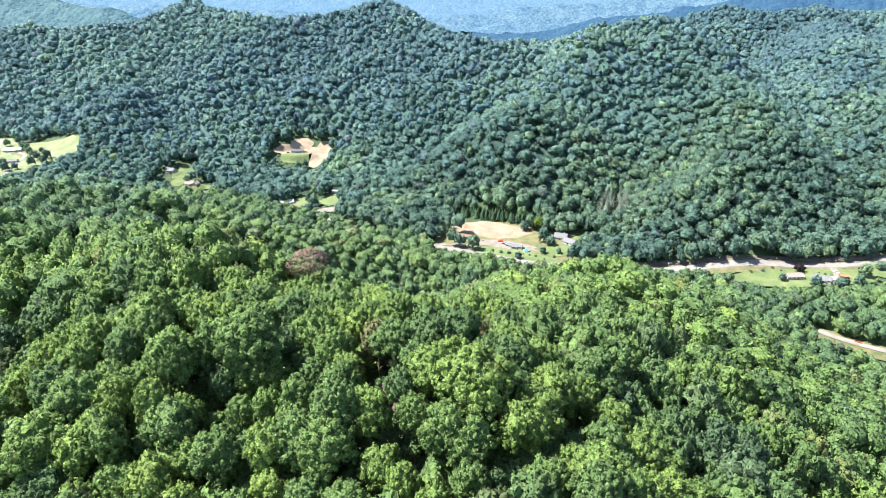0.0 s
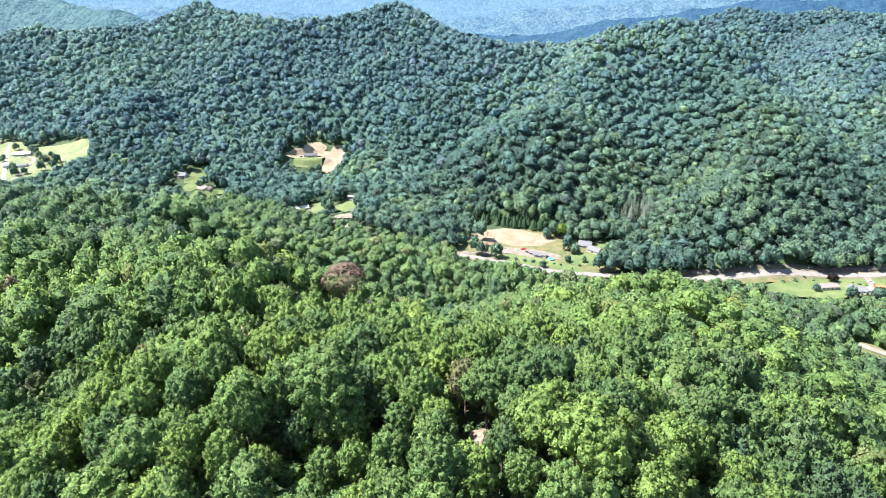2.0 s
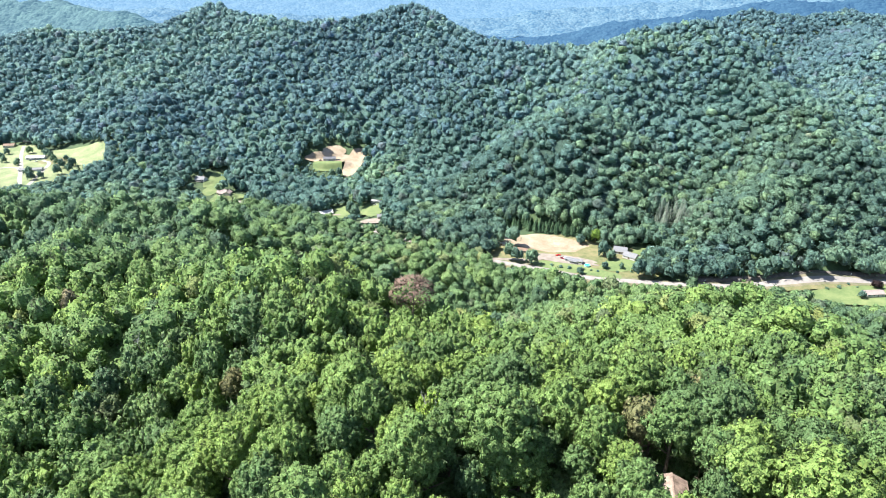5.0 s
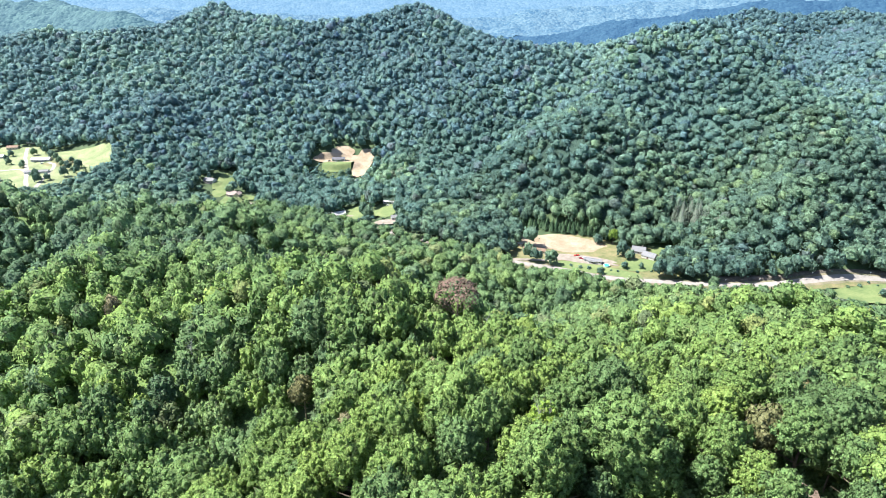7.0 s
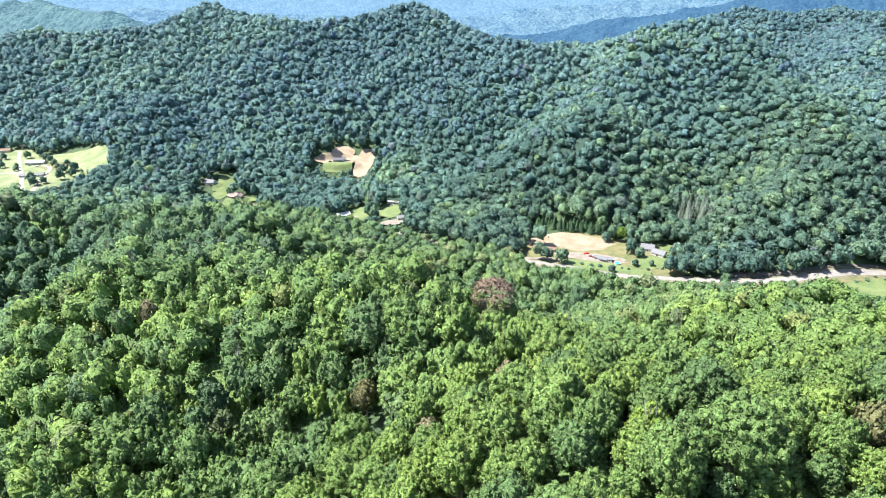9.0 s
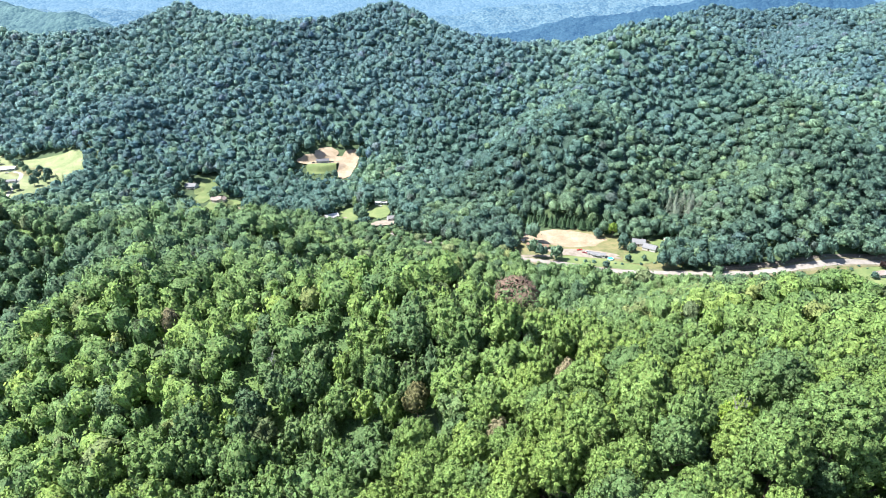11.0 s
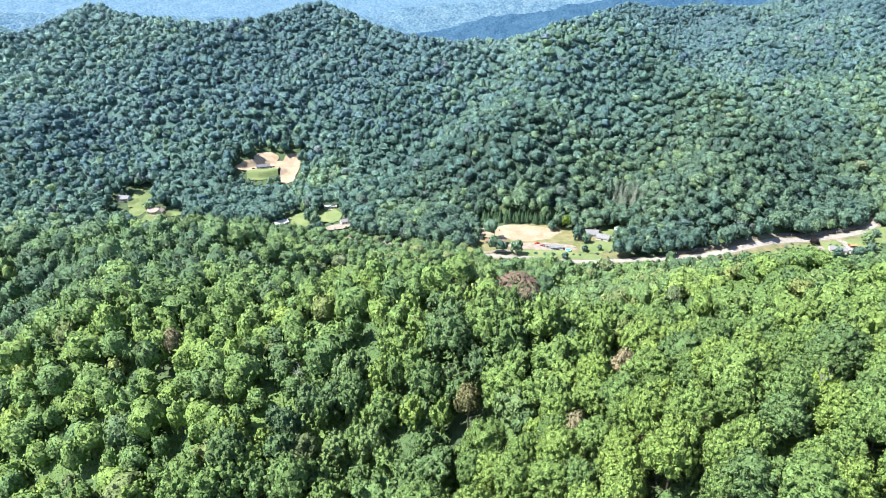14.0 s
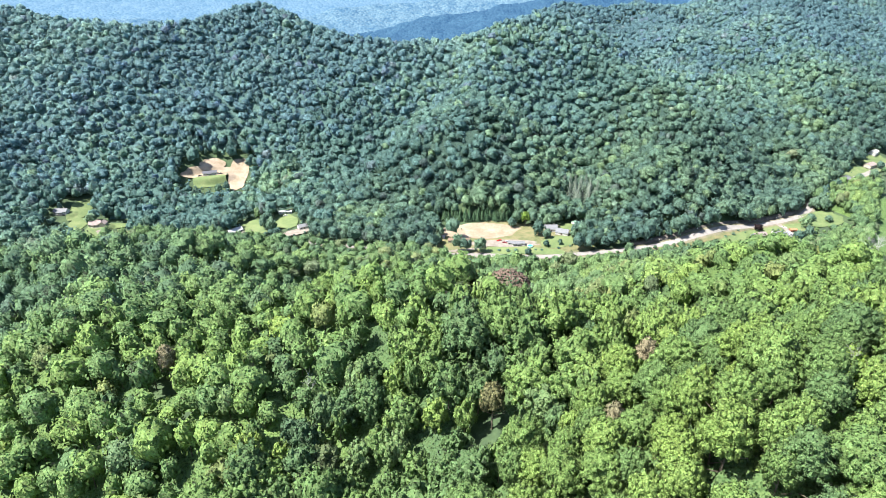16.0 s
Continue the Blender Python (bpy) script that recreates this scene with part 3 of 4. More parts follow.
def trunk_mesh(seed, height=1.0, limbs=7, twigs=0, material=None, spread_out=0.55, thick=0.022):
    """A trunk one unit high with limbs, and twigs on them for bare trees."""
    r = random.Random(seed)
    bm = bmesh.new()
    at = Vector((0, 0, -0.06))
    joints = [at]
    for k in range(4):
        nxt = Vector((r.uniform(-0.02, 0.02) * k, r.uniform(-0.02, 0.02) * k, height * (0.22 + 0.22 * k)))
        stem(bm, at, nxt, thick * (1 - 0.2 * k), thick * (0.8 - 0.2 * k), 6)
        at = nxt
        joints.append(at)
    for k in range(limbs):
        j = 1 + k % 3
        base = joints[j].lerp(joints[j + 1], r.random())
        a, out = 2.4 * k + r.uniform(-0.4, 0.4), spread_out * r.uniform(0.4, 0.75) * (1.1 - 0.25 * j)
        tip = base + Vector((out * math.cos(a), out * math.sin(a), out * r.uniform(0.5, 1.0)))
        stem(bm, base, tip, thick * 0.45, thick * 0.14, 4)
        for _ in range(twigs):
            s = base.lerp(tip, r.uniform(0.35, 1))
            stem(bm, s, s + Vector((r.uniform(-1, 1), r.uniform(-1, 1), r.uniform(0, 1.1))) * 0.14, thick * 0.12, thick * 0.03, 3)
    return to_mesh("trunk", bm, material or BARK)


def crown_mesh(name, crown, material, lift, wide, tall, mass=None):
    quads, ways, solid = crown
    v = quads.reshape(-1, 3) * (wide, wide, tall) + (0, 0, lift)
    n = ways.reshape(-1, 3) / (wide, wide, tall)
    me = mesh_of(name, v, np.arange(len(v)).reshape(-1, 4), material, n / np.linalg.norm(n, axis=1)[:, None])
    me.materials.append(mass or material)
    me.polygons.foreach_set("material_index", solid.astype(np.int32))
    return me


# where woods stand
# places cleared so that the camera sees trees, houses and a cabin: x, y and how far
SPOTS = [(-84, 272, 9), (-78, 264, 8), (-391, 840, 14), (-394, 825, 10), (-59, 134, 6), (103, 611, 7), (120, 560, 17), (128, 575, 15), (40, 592, 22), (10, 590, 16), (75, 562, 24), (191, 644, 21), (77, 619, 9), (68, 597, 13), (22, 648, 9), (40, 642, 9), (58, 636, 9), (76, 630, 9), (94, 624, 8), (-13, 114, 6), (-71, 290, 14), (-70, 278, 11), (-59, 277, 5), (-60, 133, 4), (-82, 176, 5), (-224, 270, 5), (-105, 158, 5), (9, 153, 6), (-124, 192, 5), (-57, 190, 4), (-16, 127, 5), (-176, 232, 2.5), (398, 428, 9)]


def open_ground(x, y, narrow=True):
    """True where nothing tall grows; narrow: on the road's end that trees hide from the camera too."""
    out = np.zeros(x.shape, bool)
    for px, py, reach in SPOTS:
        out |= np.hypot(x - px, y - py) < reach
    for px, py, rx, ry, c, s in CLEARED:
        u, v = (x - px) * c + (y - py) * s, -(x - px) * s + (y - py) * c
        out |= np.hypot(u / (rx + 3), v / (ry + 3)) < 1
    for line, near, far in ((ROAD[4:10], 7, 4.5), (ROAD[9:13], 11, 4.5), (ROAD[12:], 4, 4), (SIDE_ROAD, 12, 6)) + (((ROAD[:5], 3.5, 3.5),) if narrow else ()):
        q, s = along(line, 6)
        d = np.hypot(x[:, None] - q[None, :, 0], y[:, None] - q[None, :, 1])
        k = d.argmin(1)
        side = (x - q[k, 0]) * s[k, 0] + (y - q[k, 1]) * s[k, 1]
        out |= d.min(1) < np.where(side < 0, near, far)
    return out


def stand(x0, x1, y0, y1, step, seed, loose=0.44):
    """Places of trees on a shaken grid."""
    r = np.random.default_rng(seed)
    gx, gy = np.meshgrid(np.arange(x0, x1, step), np.arange(y0, y1, step * 0.87))
    gx = gx + (np.arange(gx.shape[0]) % 2)[:, None] * step / 2
    x, y = gx.ravel() + r.uniform(-loose, loose, gx.size) * step, gy.ravel() + r.uniform(-loose, loose, gx.size) * step
    keep = (x > np.minimum(-200 - 0.34 * y, -115 - 0.74 * y)) & (x < np.maximum(60 + 0.75 * y, 1.42 * y - 220))
    keep &= ((y < 1330) | (x > 330)) & (y < 1570)
    x, y = x[keep], y[keep]
    keep = np.concatenate([~open_ground(a, b) for a, b in zip(np.array_split(x, 12), np.array_split(y, 12))])
    return x[keep], y[keep], r


def tree_tones(x, y, r, stops, odd=0.05):
    """Light stands and dark stands, trees that differ from their neighbours, and a few olive or greyish ones; haze is
    put into the greens down the hill.
    """
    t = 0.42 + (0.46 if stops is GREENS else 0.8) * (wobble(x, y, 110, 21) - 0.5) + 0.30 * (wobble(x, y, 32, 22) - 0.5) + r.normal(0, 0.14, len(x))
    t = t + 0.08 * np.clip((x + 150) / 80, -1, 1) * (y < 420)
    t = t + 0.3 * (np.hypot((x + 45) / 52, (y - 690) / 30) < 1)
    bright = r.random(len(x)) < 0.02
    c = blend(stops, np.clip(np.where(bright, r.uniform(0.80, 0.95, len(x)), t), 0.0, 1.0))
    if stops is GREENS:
        # Haze mixed into the near hill's leaf colours, more of it further off.
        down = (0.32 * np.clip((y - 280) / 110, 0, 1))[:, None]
        c = c * (1 - down) + down * blend(THIN_HAZE_GREENS, np.clip(t, 0, 1))
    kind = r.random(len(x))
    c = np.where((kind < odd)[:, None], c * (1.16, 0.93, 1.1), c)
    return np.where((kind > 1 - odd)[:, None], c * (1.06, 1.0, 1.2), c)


def woods(name, x, y, r, protos, wide, tall, material, mass, label, stems=True, stops=GREENS):
    """All the trees of a wood in one mesh of leaf clumps, with their trunks."""
    n = len(x)
    z = land(x, y)
    which, turn = r.integers(0, len(protos), n), r.uniform(0, 2 * np.pi, n)
    rad = np.clip(wide * np.exp(r.normal(0, 0.24 if stems else 0.33, n)), wide * 0.5, wide * 1.6)
    up = tall * (0.55 + 0.45 * rad / wide) * (r.uniform(0.78, 1.2, n) if stems else r.uniform(0.88, 1.12, n))
    up[np.hypot((x + 45) / 52, (y - 690) / 30) < 1] *= 0.85
    for reach in (30, 20, 10) if stems else (45, 30, 20, 10):
        by = open_ground(x, y + reach, False) & (stems | (x < -110)) & ((x < 440) | (reach < 15))
        up[by] = np.minimum(up[by], max(3.5, (0.46 if stems else 0.34) * reach) * r.uniform(0.8, 1.15, by.sum()))
    if stems:
        up *= 1 - 0.28 * np.clip((x - 20) / 40, 0, 1) * np.clip((y - 190) / 30, 0, 1) * np.clip((390 - y) / 40, 0, 1)
        up *= 1 - 0.35 * np.clip((y - 380) / 50, 0, 1) * np.clip((-50 - x) / 40, 0, 1) * np.clip((x + 205) / 40, 0, 1)
    rad = np.minimum(rad, 0.45 * up)
    edge = open_ground(x, y - 8) | open_ground(x, y - 15) | open_ground(x + 9, y) | open_ground(x - 9, y)
    tone = tree_tones(x, y, r, stops, 0.05 if stems else 0.02)
    vs, ns, ts, kinds = [], [], [], []
    for k, (q, w, solid) in enumerate(protos):
        i = np.flatnonzero(which == k)
        c, s = np.cos(turn[i])[:, None, None], np.sin(turn[i])[:, None, None]
        half = (up[i] * np.where(edge[i], 0.48, 0.42 if stems else 0.36))[:, None, None]
        rr = rad[i][:, None, None]
        vx, vy = (q[None, ..., 0] * c - q[None, ..., 1] * s) * rr, (q[None, ..., 0] * s + q[None, ..., 1] * c) * rr
        vz = q[None, ..., 2] * half + (z[i] + up[i] * np.where(edge[i], 0.52, 0.63))[:, None, None]
        vs.append(np.stack([vx + x[i][:, None, None], vy + y[i][:, None, None], vz], -1).reshape(-1, 3))
        ns.append(np.stack([w[None, ..., 0] * c - w[None, ..., 1] * s, w[None, ..., 0] * s + w[None, ..., 1] * c, w[None, ..., 2] + 0 * c], -1).reshape(-1, 3))
        ts.append(np.repeat(tone[i], q.shape[0] * 4, axis=0))
        kinds.append(np.tile(solid, len(i)))
    v, nn, t = np.vstack(vs), np.vstack(ns), np.vstack(ts)
    leaves = len(v) // 4
    if stems:
        a = np.array([0, 2.1, 4.2])
        ring = np.stack([np.cos(a), np.sin(a)], 1)
        foot = np.concatenate([np.stack([x[:, None] + 0.3 * ring[:, 0], y[:, None] + 0.3 * ring[:, 1], np.repeat(z[:, None] - 1, 3, 1)], -1),
                               np.stack([x[:, None] + 0.1 * ring[:, 0], y[:, None] + 0.1 * ring[:, 1], np.repeat((z + up * 0.8)[:, None], 3, 1)], -1)], 1)
        b = len(v) + 6 * np.arange(n)
        more = np.vstack([np.stack([b + k, b + (k + 1) % 3, b + 3 + (k + 1) % 3, b + 3 + k], 1) for k in range(3)])
        v, nn, t = np.vstack([v, foot.reshape(-1, 3)]), np.vstack([nn, np.tile((0, -0.7, 0.7), (6 * n, 1))]), np.vstack([t, np.zeros((6 * n, 3))])
        faces = np.vstack([np.arange(leaves * 4).reshape(-1, 4), more])
        kinds.append(np.full(len(more), 2))
    else:
        faces = np.arange(len(v)).reshape(-1, 4)
    me = mesh_of(name, v, faces, material, nn, t)
    for m in (mass, BARK):
        me.materials.append(m)
    me.polygons.foreach_set("material_index", np.concatenate(kinds).astype(np.int32))
    return tagged(new(name, me), label, "woods", kind="stuff")


FULL = [bough_crown(13 + k, 7, 17, 0.056, 100 + k, (4, 2)) for k in range(6)]
GOOD = [bough_crown(10 + k, 3, 9, 0.085, 200 + k, (4, 2), knob=(0.5, 0.7)) for k in range(6)]
FAIR = [clumps(72, 20 + k, 0.125, 300 + k, body=(10, 5), lumps=(0.26, 0.40), core=0.88, facing=0.35, ragged=0.22) for k in range(6)]
PLAIN = [clumps(34, 14 + k % 3, 0.14, 400 + k, body=(7, 4), lumps=(0.28, 0.42), core=0.87, facing=0.35, ragged=0.22) for k in range(8)]
TINY = [clumps(16, 11 + k % 3, 0.17, 450 + k, body=(6, 3), lumps=(0.30, 0.46), core=0.9, facing=0.35, ragged=0.2) for k in range(8)]


def beyond_road(x, y):
    """True on the far side of the valley road."""
    return y > np.interp(x, [-900, -420] + [p[0] for p in ROAD], [600, 640] + [p[1] for p in ROAD])


nx, ny, rng = stand(-620, 640, 62, 760, 9.1, 1, 0.36)
nx, ny = (v[~beyond_road(nx, ny)] for v in (nx, ny))
away = np.hypot((nx + 78) * 0.62, ny - 92)
order = np.argsort(away)
HERO = [i for i in order if ny[i] > 78][:285]
rest = np.setdiff1d(order, HERO)
mid = rest[away[rest] < 148]
back = rest[away[rest] >= 148]
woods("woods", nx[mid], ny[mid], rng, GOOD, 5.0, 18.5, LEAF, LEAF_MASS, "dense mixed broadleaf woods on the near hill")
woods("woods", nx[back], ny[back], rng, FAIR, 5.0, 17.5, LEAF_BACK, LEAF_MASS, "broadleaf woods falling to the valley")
sx, sy, rng = stand(-330, 230, 62, 300, 7.0, 3)
low = np.hypot((sx + 78) * 0.62, sy - 92) < 85
woods("woods", sx[low], sy[low], rng, FAIR, 2.8, 8.0, LEAF_BACK, LEAF_MASS, "young trees and undergrowth between larger trees")
fx, fy, rng = stand(-1200, 1700, 500, 1740, 8.5, 2)
turned = (land(fx, fy + 6) - land(fx, fy - 6) < -3.0) & (fy > 900) & (rng.random(len(fx)) < 0.88)
fx, fy = (v[beyond_road(fx, fy) & ~turned] for v in (fx, fy))
# Trees further off get bluer leaves, which stands in for haze.
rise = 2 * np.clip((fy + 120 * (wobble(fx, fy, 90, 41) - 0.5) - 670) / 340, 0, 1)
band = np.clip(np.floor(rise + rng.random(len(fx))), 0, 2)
for k, kinds, greens, text in ((0, PLAIN, THIN_HAZE_GREENS, "unbroken summer woods across the valley"), (1, TINY, MID_HAZE_GREENS, "woods up the slope, with some haze in the leaf colour"),
                               (2, TINY, THICK_HAZE_GREENS, "woods on the high slopes, with haze in their blue-green leaf colour")):
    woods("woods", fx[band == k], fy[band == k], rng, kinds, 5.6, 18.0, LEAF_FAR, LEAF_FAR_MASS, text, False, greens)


def undergrowth(x0, x1, y0, y1, step, material, stops, across=True):
    """A leafy sheet added between the crowns so that the gaps stay light; it stands for saplings and low boughs, up to
    half their height.
    """
    xs, ys = np.arange(x0, x1, step), np.arange(y0, y1, step)

    def height(x, y):
        bare = np.zeros(x.shape, bool)
        for dx in (-14, 0, 14) if across else (-4, 4):
            for dy in (-14, 0, 14, 28) if across else (-4, 4, 20):
                a, b = (x + dx).ravel(), (y + dy).ravel()
                bare |= np.concatenate([open_ground(p, q) for p, q in zip(np.array_split(a, 12), np.array_split(b, 12))]).reshape(x.shape)
        bare |= ~beyond_road(x, y - 20) if across else beyond_road(x, y + 20)
        return land(x, y) + np.where(bare, -3, (4.5 + 2.5 * np.clip((y - 680) / 150, 0, 1) if across else 2.5 + 2.5 * np.clip((220 - y) / 60, 0, 1)) + (6.5 if across else 4.5) * wobble(x, y, 8 if across else 7, 51))
    ob = sheet("undergrowth", xs, ys, height, material, False)
    me = ob.data
    v = np.empty(len(me.vertices) * 3, np.float32)
    me.vertices.foreach_get("co", v)
    v = v.reshape(-1, 3)
    me.attributes.new("nrm", "FLOAT_VECTOR", "POINT").data.foreach_set("vector", np.tile(np.float32((-0.1, -0.3, 0.9)), len(v)))
    rgba = np.ones((len(v), 4), np.float32)
    rgba[:, :3] = blend(stops, (0.0 if across else 0.08) + 0.45 * wobble(v[:, 0], v[:, 1], 30, 52))
    me.attributes.new("tone", "FLOAT_COLOR", "POINT").data.foreach_set("color", rgba.ravel())
    return tagged(ob, "leafy sheet standing for saplings, lightening the gaps between the trees", "undergrowth", kind="stuff")


# Sheets added to keep the gaps between the crowns from going dark.
undergrowth(-560, 560, 62, 600, 4.5, LEAF_MASS, GREENS, False)
undergrowth(-700, 1000, 560, 791.5, 6, LEAF_FAR_MASS, THIN_HAZE_GREENS)
undergrowth(-1000, 1300, 791, 1330, 7, LEAF_FAR_MASS, MID_HAZE_GREENS)


def tree_thing(name, trunk, crown, label, category="tree", group=""):
    root = tagged(new(name), label, category, group)
    for n, me in (("trunk", trunk), ("crown", crown)):
        ob = new(n, me)
        ob.parent = root
    return root


def placed(x, y, turn=0.0, sx=1.0, sz=1.0, sink=0.0):
    return pose(x, y, z_at(x, y) - sink, 0, 0, turn) @ Matrix.Diagonal((sx, sx, sz, 1))


TREE_KINDS = []
for k, crown in enumerate(FULL):
    me = trunk_mesh(500 + k)
    me.transform(Matrix.Diagonal((18, 18, 18, 1)))
    TREE_KINDS.append((me, crown_mesh("crown", crown, LEAF_OWN, 12.3, 4.9, 6.2, LEAF_OWN_MASS)))
firsts = {}
r = random.Random(5)
for i in HERO:
    k = r.randrange(6)
    m = placed(nx[i], ny[i], r.uniform(0, 360), *(lambda g: (1.04 * g, (0.5 + 0.55 * g) * r.uniform(0.82, 1.14)))(math.exp(r.gauss(0, 0.18))))
    if k not in firsts:
        firsts[k] = tree_thing("tree", *TREE_KINDS[k], "full-leaved green broadleaf tree in dense woods", "tree", "broadleaf trees on the near hill")
        firsts[k].matrix_basis = m
    else:
        s = firsts[k].scale.copy()
        copy_thing(firsts[k], m @ Matrix.Diagonal((1 / s.x, 1 / s.y, 1 / s.z, 1)))


# ---- single trees ----
def special(name, crown, trunk, x, y, sx, sz, label, category="tree", group="", turn=0.0):
    t = tree_thing(name, trunk, crown, label, category, group)
    t.matrix_basis = placed(x, y, turn, sx, sz)
    return t


def scaled(me, f):
    me.transform(Matrix.Diagonal((f, f, f, 1)))
    return me


def whorls(count, seed, size=0.13):
    """A pine's crown: drooping sprays on shortening whorls, one unit high."""
    r = np.random.default_rng(seed)
    quads, ways = [], []
    for _ in range(count):
        h = r.random() ** 0.8
        a, reach = r.uniform(0, 2 * np.pi), (1 - h) * r.uniform(0.35, 1.0) * 0.30 + 0.01
        level = math.floor(h * 14) / 14 + r.uniform(-0.03, 0.06)
        d = np.array((math.cos(a), math.sin(a), 0.0))
        p = d * reach + (0, 0, level - reach * 0.25)
        side = np.array((-d[1], d[0], 0))
        f = size * (1.15 - h) * r.uniform(0.7, 1.2)
        quads.append([p + d * f * 0.6 - (0, 0, f * 0.25), p + side * f * 0.5, p - d * f * 0.6 + (0, 0, f * 0.15), p - side * f * 0.5])
        ways.append([d * 0.7 + (0, 0, 0.6)] * 4)
    return np.array(quads), np.array(ways), np.zeros(count, int)


rust_trunk = scaled(trunk_mesh(601, limbs=14, twigs=7, spread_out=0.8), 18)
crown = clumps(1300, 34, 0.052, 611, low=-0.1)
special("dead_tree", crown_mesh("crown", crown, LEAF_RUST, 12.0, 7.6, 5.4), rust_trunk, -71, 292, 1.45, 1.55, "dead tree with a wide pinkish-brown withered crown", "dead tree")

bare = scaled(trunk_mesh(602, limbs=12, twigs=9, material=DEADWOOD, spread_out=0.62), 20)


def bare_tree(x, y, sx, sz, turn, label="leafless grey dead tree with bare branches"):
    root = tagged(new("bare_tree"), label, "dead tree", "bare dead trees")
    ob = new("trunk", bare)
    ob.parent = root
    root.matrix_basis = placed(x, y, turn, sx, sz)


for x, y, sx, sz, a in ((-58, 279, 0.6, 0.95, 20), (-60, 133, 0.4, 1.0, 140), (-176, 232, 0.6, 0.95, 70), (392, 424, 1.2, 1.25, 0), (399, 430, 1.2, 1.1, 90), (386, 431, 1.0, 1.2, 200), (408, 424, 1.0, 1.1, 250)):
    bare_tree(x, y, sx, sz, a)

bright_crown = crown_mesh("crown", FULL[1], LEAF_BRIGHT, 11.0, 4.6, 7.0, LEAF_BRIGHT_MASS)
for x, y, sx, sz, a in ((-59, 134, 1.0, 1.02, 30), (103, 611, 1.15, 0.95, 200)):
    special("tree", bright_crown, TREE_KINDS[1][0], x, y, sx, sz, "bright yellow-green broadleaf tree among darker ones", turn=a)

pale_trunk = scaled(trunk_mesh(603, limbs=9), 18)
crown = clumps(520, 22, 0.09, 613, body=(14, 8))
for x, y, sx, sz in ((-82, 176, 0.7, 0.96), (-224, 270, 0.75, 1.0), (-105, 158, 0.7, 0.9), (-73, 91, 0.7, 0.95), (9, 153, 1.0, 1.0), (-124, 192, 0.8, 0.95), (-57, 190, 0.65, 0.92), (-16, 127, 0.85, 0.95)):
    special("withering_tree", crown_mesh("crown", crown, LEAF_PALE if y not in (153, 192, 127) else LEAF_OLIVE, 12.6, 5.3, 6.0), pale_trunk, x, y, sx, sz,
            "half-withered tree with pale brownish leaves", "tree", "withering trees", turn=x * 7)

pine_trunk = scaled(trunk_mesh(604, limbs=3, spread_out=0.2, thick=0.014), 19)
pine_crowns = [crown_mesh("crown", whorls(620, 620 + k, 0.09), NEEDLE, 3.0, 17.0, 17.5) for k in range(3)]
first_pine = {}
r = random.Random(9)


def pine(x, y, sx, sz, label="dark green pine in a row above the cut slope"):
    k = r.randrange(3)
    m = placed(x, y, r.uniform(0, 360), sx, sz)
    if k not in first_pine:
        first_pine[k] = special("pine", pine_crowns[k], pine_trunk, x, y, 1, 1, label, "pine", "pines")
        first_pine[k].matrix_basis = m
        return
    s = first_pine[k].scale
    tagged(copy_thing(first_pine[k], m @ Matrix.Diagonal((1 / s.x, 1 / s.y, 1 / s.z, 1))), label)


for k in range(60):
    u = k / 59
    pine(12 + 92 * u + r.uniform(-2, 2), 652 - 34 * u + r.uniform(-2, 8), r.uniform(0.6, 0.8), r.uniform(0.45, 0.62))
for x, y in ((-470, 828), (-461, 833), (-452, 826), (-443, 834), (-432, 829), (-424, 836), (-560, 850), (-548, 842)):
    pine(x, y, r.uniform(0.9, 1.1), r.uniform(0.8, 1.1), "dark green pine at the edge of a meadow")

grey_pines = [crown_mesh("crown", whorls(330, 640 + k, 0.075), NEEDLE_GREY, 4.0, 19.0, 17.0) for k in range(2)]
grey_trunk = scaled(trunk_mesh(605, limbs=10, twigs=2, material=DEADWOOD, spread_out=0.3, thick=0.016), 20)
for k in range(32):
    special("dying_pine", grey_pines[k % 2], grey_trunk, 191 + r.uniform(-21, 21), 644 + r.uniform(-21, 21), r.uniform(0.8, 1.1), r.uniform(1.2, 1.6),
            "dying grey pine with bare trunk and thin needles", "pine", "dying pines on the hillside", r.uniform(0, 360))

